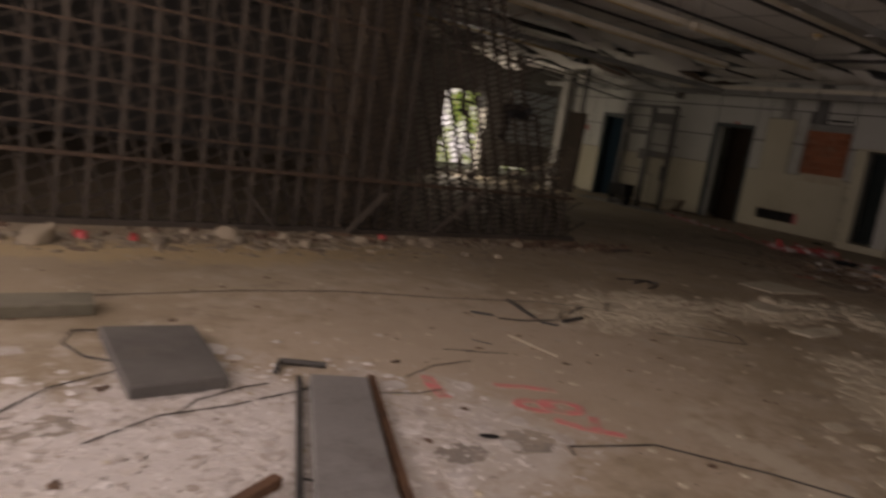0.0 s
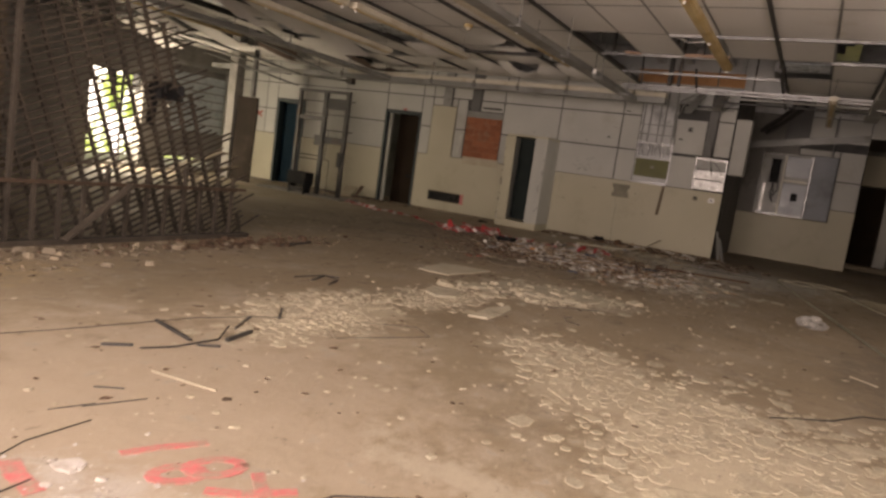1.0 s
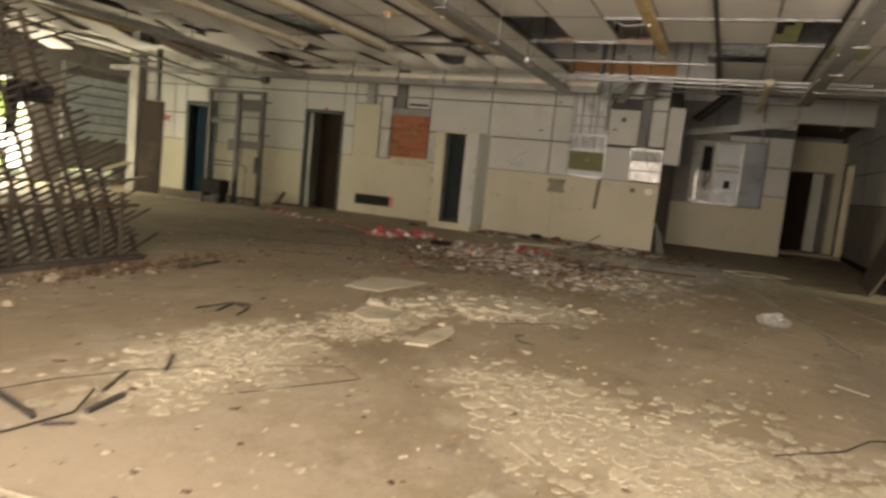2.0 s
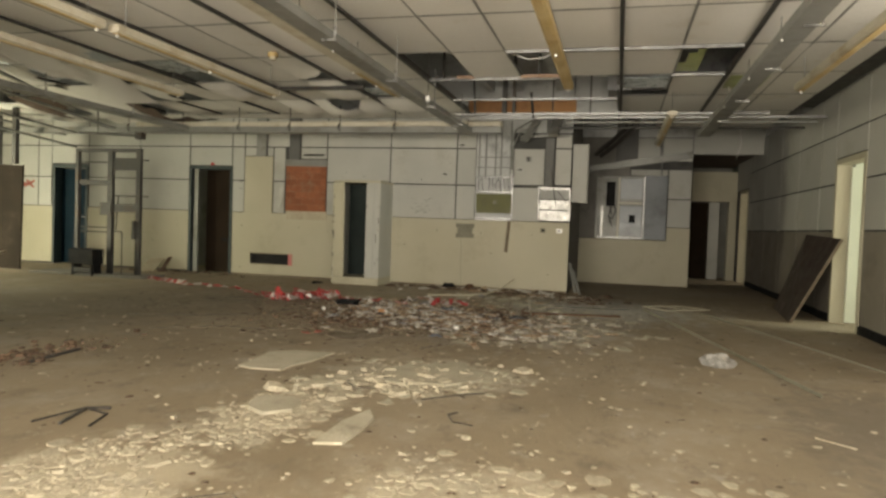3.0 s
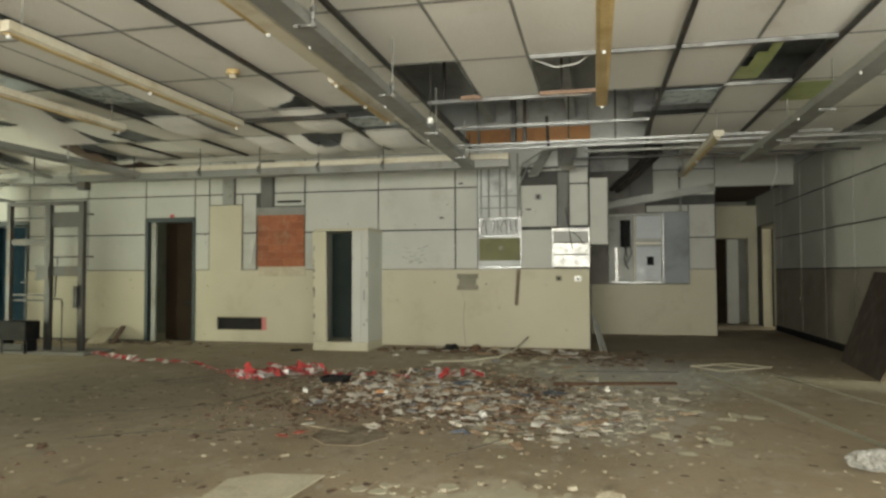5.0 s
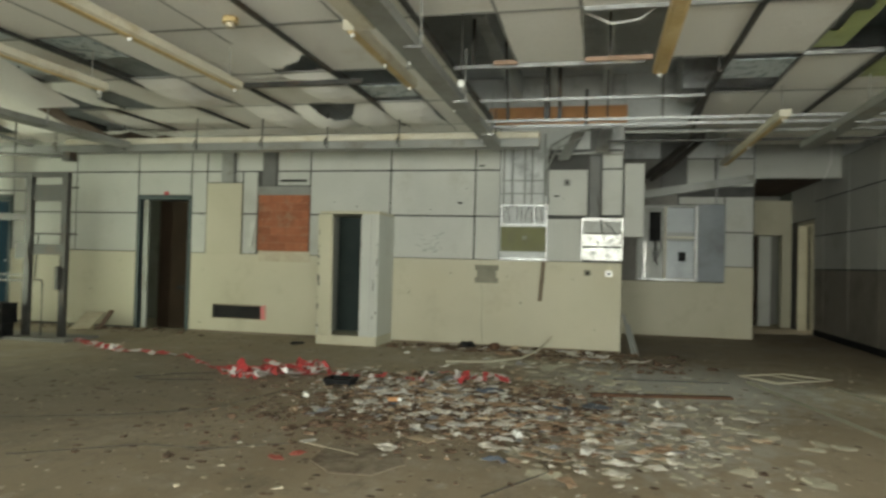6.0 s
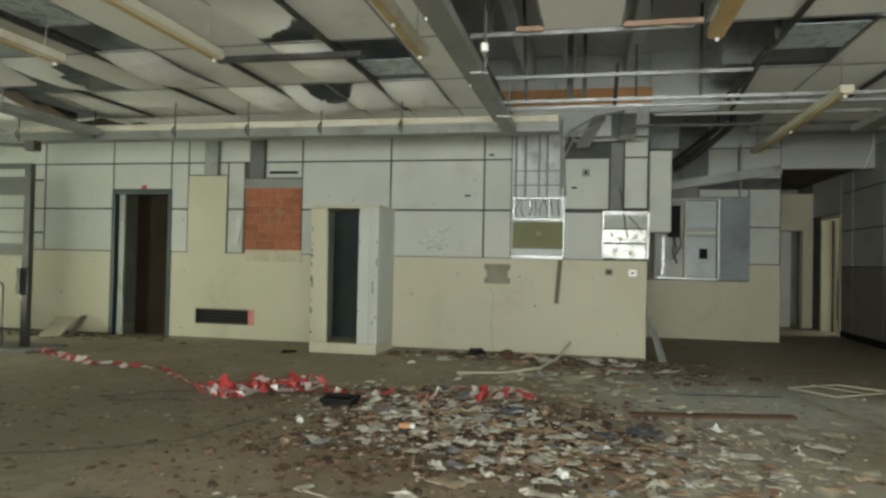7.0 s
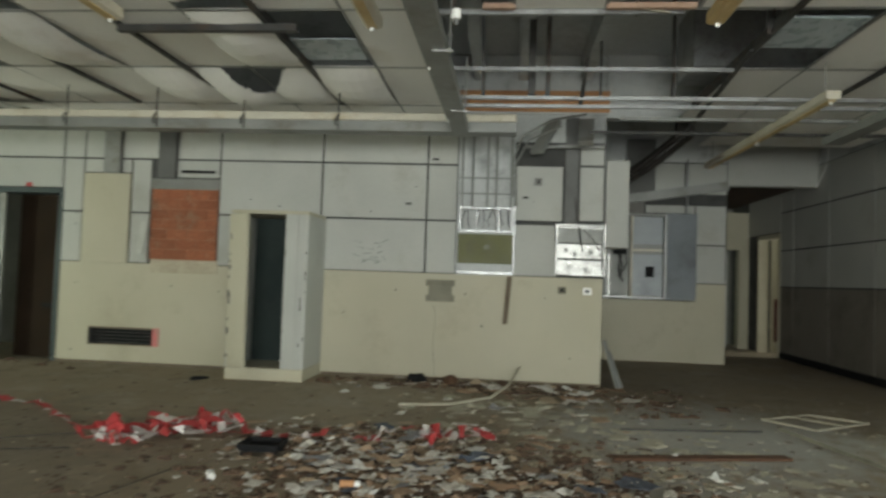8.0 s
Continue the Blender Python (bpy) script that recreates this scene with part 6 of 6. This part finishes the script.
field("twig_rubble", 106, 420, ((5.9, 5.45, 0.5, 0.12, 3), (6.7, 5.4, 0.3, 0.15, 1), (3.2, 5.5, 1.2, 0.1, 2)), (0.008, 0.06), 0.03, LITTER, "dark leaf and bark litter along the fence", "litter")
field("floor_crumbs", 107, 2200, ((3.0, 2.6, 1.6, 1.3, 3), (6.5, 2.6, 2.2, 1.9, 4), (10.0, 1.5, 2.2, 1.6, 3), (12.5, 0.3, 1.2, 0.7, 2), (9, 5.5, 2, 1.5, 2)), (0.003, 0.03), 0.007, PLASTER, "scattered crumbs of plaster on the floor", "crumbs", sides=5)
field("dark_crumbs", 108, 2900, ((3.0, 2.8, 1.6, 1.3, 2), (8.5, 4.2, 1.7, 1.7, 7), (10.0, 6.2, 0.9, 0.8, 3), (10.0, 1.5, 2.2, 1.5, 3), (12.7, 4.0, 0.8, 2.5, 2)), (0.003, 0.034), 0.0035, LITTER, "brown leaf bits and dirt flakes", "litter", sides=6)
field("paper_trash", 109, 1700, ((10.2, 3.45, 0.5, 0.55, 6), (9.5, 2.9, 0.4, 0.5, 3), (10.9, 4.1, 0.35, 0.5, 2), (9.7, 2.1, 0.5, 0.4, 2.0), (9.0, 2.3, 0.4, 0.4, 0.8)), (0.008, 0.062), 0.05, MIXED, "torn paper, film and rags in a trash heap", "trash", flat=True)
field("leaf_trash", 110, 3500, ((10.2, 3.5, 0.5, 0.6, 6), (9.6, 3.0, 0.45, 0.5, 3), (10.9, 3.9, 0.3, 0.5, 2), (9.4, 4.3, 0.5, 0.5, 2), (10.6, 2.5, 0.4, 0.4, 2)), (0.006, 0.055), 0.02, LITTER, "rotted brown leaves and dirt in a trash heap", "trash")
field("wall_litter", 111, 520, ((13.75, 3.9, 0.18, 0.7, 3), (13.6, 2.6, 0.3, 0.5, 3), (13.8, 9.6, 0.15, 0.8, 2), (13.2, 1.7, 0.4, 0.3, 2)), (0.01, 0.09), 0.03, LITTER, "dirt and rags swept along the wall foot", "litter")
field("wall_scraps", 114, 150, ((13.6, 3.6, 0.25, 0.8, 3), (13.3, 2.4, 0.4, 0.5, 3), (12.2, 2.6, 0.6, 0.7, 2)), (0.015, 0.10), 0.03, MIXED, "paper scraps near the wall foot", "trash", flat=True)
field("plaster_trash", 112, 760, ((9.3, 2.0, 0.5, 0.45, 3), (10.6, 1.7, 0.7, 0.5, 3), (11.6, 2.4, 0.6, 0.6, 2), (12.4, 2.9, 0.5, 0.6, 2)), (0.008, 0.12), 0.008, OLDGYPSUM, "pale board fragments beside the trash heap", "fragments")
field("blue_trash", 113, 9, ((9.9, 3.0, 0.4, 0.45, 3), (10.5, 3.8, 0.4, 0.4, 1)), (0.06, 0.14), 0.08, BLUEGREY, "dark blue-grey cloth scraps in the heap", "cloth", flat=True)

sheets = "plaster sheets"
for pts, h, lab in ((((6.73, 3.83), (6.95, 3.84), (7.28, 3.88), (7.36, 3.80), (7.43, 3.72), (7.44, 3.55), (7.47, 3.38), (7.10, 3.41), (6.90, 3.47), (6.71, 3.48), (6.68, 3.70)), 0.011, "pointed white plasterboard piece on the floor"),
                    (((7.04, 2.80), (7.20, 2.67), (7.34, 2.52), (7.47, 2.28), (7.33, 2.19), (7.19, 2.06), (7.02, 2.05), (6.88, 2.09), (6.70, 2.25), (6.71, 2.42), (6.64, 2.56), (6.69, 2.78), (6.85, 2.74)), 0.016, "broken white plasterboard piece on the floor"),
                    (((6.51, 3.14), (6.62, 3.12), (6.71, 3.03), (6.67, 2.89), (6.41, 3.01), (6.34, 3.19)), 0.012, "small white plasterboard piece on the floor"),
                    (((5.29, 2.56), (5.68, 2.57), (5.96, 2.51), (5.80, 2.43), (5.57, 2.41), (5.33, 2.42)), 0.014, "broken white plasterboard piece on the floor"),
                    (((5.95, 3.23), (6.03, 3.12), (6.00, 2.99), (5.90, 2.92), (5.77, 2.91), (5.65, 3.03), (5.72, 3.16), (5.84, 3.22)), 0.02, "rounded plaster lump lying flat on the floor"),
                    (((8.62, 3.86), (8.75, 3.66), (8.66, 3.42), (8.40, 3.30), (8.16, 3.42), (8.14, 3.66), (8.32, 3.84)), 0.005, "stained paper sheet flat on the floor")):
    bm = bmesh.new()
    plate(bm, pts, 0.0, h)
    single("plaster_sheet", bm, OLDGYPSUM if h > 0.01 else OLDCARD, lab, "plaster sheet", sheets, bevel=0.002)
rr = random.Random(77)
for x, y, s in ((2.04, 5.42, 0.14), (0.72, 5.12, 0.15), (0.3, 5.3, 0.12), (3.2, 5.35, 0.09), (2.6, 5.15, 0.08), (1.75, 5.5, 0.07)):
    bm = bmesh.new()
    chunk(bm, x, y, 0.0, s * 0.8, s * 0.7, 9, 1.25, rr, 0.25)
    single("stone", bm, STONE, "rough mortar lump lying by the fence", "stone", "stones", bevel=s * 0.08)
for x, y in ((0.98, 5.28), (1.32, 5.22), (3.5, 5.5)):
    bm = bmesh.new()
    chunk(bm, x, y, 0.0, 0.045, 0.05, 8, 1.3, rr, 0.2)
    single("red_wrapper", bm, REDTAPE, "crumpled red wrapper by the fence", "wrapper", "red wrappers")

# crumpled bag
bm = bmesh.new()
bmesh.ops.create_icosphere(bm, subdivisions=4, radius=0.10)
for v in bm.verts:
    p = v.co * 11
    k = 1 + 0.5 * noise.noise(p) + 0.35 * noise.noise(p * 2.3) + 0.15 * noise.noise(p * 5)
    k += 0.22 * abs(noise.noise(p * 1.4 + Vector((3, 1, 7))))
    v.co = Vector((v.co.x * k * 0.8 + 8.27, v.co.y * k * 1.15 + 0.30, max(0.0, v.co.z * k * 0.62 + 0.045)))
single("plastic_bag", bm, PAPER, "crumpled white plastic bag on the floor", "bag")

# trash in the heap that can be told apart
t = thing("black_tray", (10.6, 4.53, 0), "shallow black plastic tray beside the heap", "tray")
part("base", B((10.47, 10.68, 4.42, 4.66, 0.03, 0.045)), BLACK, t)
part("rim", B((10.46, 10.48, 4.41, 4.67, 0.046, 0.075), (10.67, 10.69, 4.41, 4.67, 0.046, 0.075), (10.481, 10.669, 4.41, 4.43, 0.046, 0.075), (10.481, 10.669, 4.65, 4.67, 0.046, 0.075)), BLACK, t)
for k, (x, y) in enumerate(((10.5, 4.45), (10.65, 4.63), (10.5, 4.63), (10.65, 4.45))):
    part("foot", B((x - 0.02, x + 0.02, y - 0.02, y + 0.02, 0.0, 0.0295)), BLACK, t)
bt = thing("orange_bottle", (9.86, 3.82, 0), "small orange bottle with a white cap", "bottle")
part("body", tubes(0.019, [(9.86, 3.86, 0.059), (9.87, 3.785, 0.059)], seg=12), ORANGEBOARD, bt)
part("cap", tubes(0.016, [(9.87, 3.784, 0.059), (9.875, 3.755, 0.059)], seg=12), CERAMIC, bt, "white cap")
part("shoulder", tubes(0.02, [(9.86, 3.86, 0.0), (9.86, 3.86, 0.04)], seg=8), LITTER, bt)
for x, y in ((9.2, 2.75), (9.95, 4.6)):
    single("white_cup", tubes(0.024, [(x, y, 0.02), (x + 0.05, y + 0.03, 0.026)], seg=12), CERAMIC, "small white plastic cup on the floor", "cup", "cups")
for x, y, m, lab in ((13.85, 3.98, BLACK, "dark crushed can by the wall"), (13.86, 3.62, RUST, "rusty crushed can by the wall"), (13.3, 6.25, BLACK, "flat dark object beside the closet")):
    bm = bmesh.new()
    chunk(bm, x, y, 0.0, 0.1, 0.09 if m is not BLACK or x > 13.5 else 0.03, 9, 1.4, rr, 0.1)
    single("crushed_can", bm, m, lab, "can", "crushed cans", bevel=0.008)
for x, y, r in ((8.30, 4.05, 0.05), (8.41, 3.95, 0.035)):
    bm = bmesh.new()
    scrap(bm, x, y, 0.004, r, rr)
    single("red_cloth", bm, RAGRED, "crumpled red cloth on the floor", "cloth", "red cloths")
bm = bmesh.new()
tube(bm, [(12.35, 3.95, 0.02), (12.5, 3.5, 0.02), (12.9, 3.15, 0.03), (13.4, 2.98, 0.08), (13.95, 2.86, 0.2)], 0.013)
single("white_hose", bm, OLDGYPSUM, "white plastic hose curving up to the wall", "hose")
single("rusty_bar", bars(((10.92, 2.3, 0.012), (11.2, 1.08, 0.012), 0.10, 0.018)), RUST, "long rusty flat bar on the floor", "bar")
single("wire_bar", bars(((11.85, 2.1, 0.012), (12.05, 0.95, 0.012), 0.02, 0.012)), DARKSTEEL, "thin dark rail on the floor", "rail")
wf = thing("wire_rack", (12.45, 0.3, 0), "bent white wire rack lying flat", "wire rack")
q = ((12.6, 0.75), (12.95, 0.23), (12.67, -0.16), (12.22, 0.46))
for a, b in zip(q, q[1:] + q[:1]):
    part("side", bars(((*a, 0.012), (*b, 0.012), 0.028, 0.014)), OLDGYPSUM, wf)
part("cross", bars(((12.78, 0.49, 0.02), (12.44, 0.15, 0.02), 0.02, 0.012)), OLDGYPSUM, wf)
single("floor_channel", bars(((12.2, 0.76, 0.001), (7.4, -0.25, 0.001), 0.006, 0.05)), GREYPATCH, "dark worn channel line across the floor", "channel", kind="structure")
single("floor_seam", bars(((12.2, 0.0, 0.001), (8.0, -1.2, 0.001), 0.006, 0.03)), GREYPATCH, "dark seam in the screed", "seam", kind="structure")
single("leaning_offcut", bars(((13.6, 9.95, 0.0), (14.05, 10.05, 0.22), 0.3, 0.02)), PLASTER, "broken plasterboard offcut leaning on the wall", "offcut")
single("leaning_offcut", bars(((13.7, 9.7, 0.0), (14.04, 9.75, 0.26), 0.08, 0.02)), RAGBROWN, "dark offcut leaning on the wall", "offcut")
single("base_sill", B((12.1, 12.75, 8.9, 11.2, 0.0, 0.035)), CONCRETE, "low concrete sill under the steel frame", "sill", bevel=0.006)

# ---- red and white barrier tape ----


def tape(name, seed, pts, width, label, crumple):
    """Striped film trailing along the floor, folding as it goes; each stripe is a part."""
    rnd = random.Random(seed)
    line, drift = [], Vector((0, 0, 0))
    for (ax, ay), (bx, by) in zip(pts, pts[1:]):
        n = max(2, int(math.hypot(bx - ax, by - ay) / 0.025))
        for k in range(n):
            u = k / n
            drift = drift * 0.8 + Vector([rnd.gauss(0, crumple) for _ in range(3)])
            line.append(Vector((ax + (bx - ax) * u + drift.x, ay + (by - ay) * u + drift.y, 0.010 + abs(drift.z) * 0.8)))
    twist, edges = 0.0, []
    for k, p in enumerate(line):
        d = line[min(k + 1, len(line) - 1)] - line[max(k - 1, 0)]
        d.z = 0
        d = d.normalized() if d.length > 1e-6 else Vector((1, 0, 0))
        twist = twist * 0.93 + rnd.gauss(0, 0.19)
        side = Vector((-d.y, d.x, 0)) * math.cos(twist) + Vector((0, 0, 1)) * math.sin(twist)
        fold = 0.75 + 0.25 * math.sin(k * 0.31 + seed)
        a, b = p + side * width * fold * 0.62, p - side * width * fold * 0.62
        up = max(0.003 - min(a.z, b.z), 0)
        a.z, b.z = a.z + up, b.z + up
        edges.append((a, b))
    t = thing(name, (*pts[0], 0), label, "barrier tape", "barrier tapes")
    off, k = Vector((0, 0, 0.0015)), 0
    while k < len(edges) - 1:
        red = k % 10 == 0
        step = 6 if red else 4
        run = edges[k:k + step + 1]
        bm = bmesh.new()
        rows = [[bm.verts.new(v) for v in (a, b, b + off, a + off)] for a, b in run]
        for r, q in zip(rows, rows[1:]):
            for j in range(4):
                bm.faces.new((r[j], r[(j + 1) % 4], q[(j + 1) % 4], q[j]))
        bm.faces.new(rows[0][::-1])
        bm.faces.new(rows[-1])
        part("red_stripe" if red else "white_stripe", bm, REDTAPE if red else WHITETAPE, t)
        k += step
    return t


tape("barrier_tape", 5, ((12.5, 9.3), (12.2, 8.8), (11.95, 8.35), (11.65, 7.55), (11.6, 6.92), (11.35, 6.5), (11.0, 6.15), (10.9, 5.75)), 0.06, "red and white barrier tape trailing over the floor", 0.014)
tape("barrier_tape", 9, ((12.42, 9.2), (12.3, 8.9), (12.0, 8.3), (11.85, 8.1), (11.7, 7.7)), 0.055, "second strand of red and white barrier tape", 0.02)
tape("barrier_tape", 6, ((10.9, 5.75), (10.5, 5.62), (10.75, 5.45), (11.0, 5.55), (11.05, 5.2), (10.7, 5.5), (11.15, 5.3), (11.25, 5.0), (10.95, 5.15), (11.2, 5.45), (10.85, 5.3), (10.55, 5.5), (10.7, 5.7), (11.1, 5.1)), 0.062, "crumpled heap of red and white barrier tape", 0.04)
tape("barrier_tape", 10, ((10.5, 5.5), (10.8, 5.3), (11.2, 5.25), (11.0, 4.95), (10.8, 5.2), (11.15, 5.05), (11.2, 5.3)), 0.06, "crumpled heap of red and white barrier tape", 0.045)
tape("barrier_tape", 7, ((11.2, 5.2), (11.0, 4.95), (10.85, 4.68), (10.95, 4.4), (11.0, 4.15)), 0.065, "twisted red and white barrier tape", 0.03)
tape("barrier_tape", 8, ((10.9, 3.9), (11.05, 3.65), (11.3, 3.35), (11.45, 3.15), (11.2, 3.1), (11.35, 3.4), (11.0, 3.5)), 0.065, "crumpled red and white barrier tape in the heap", 0.04)
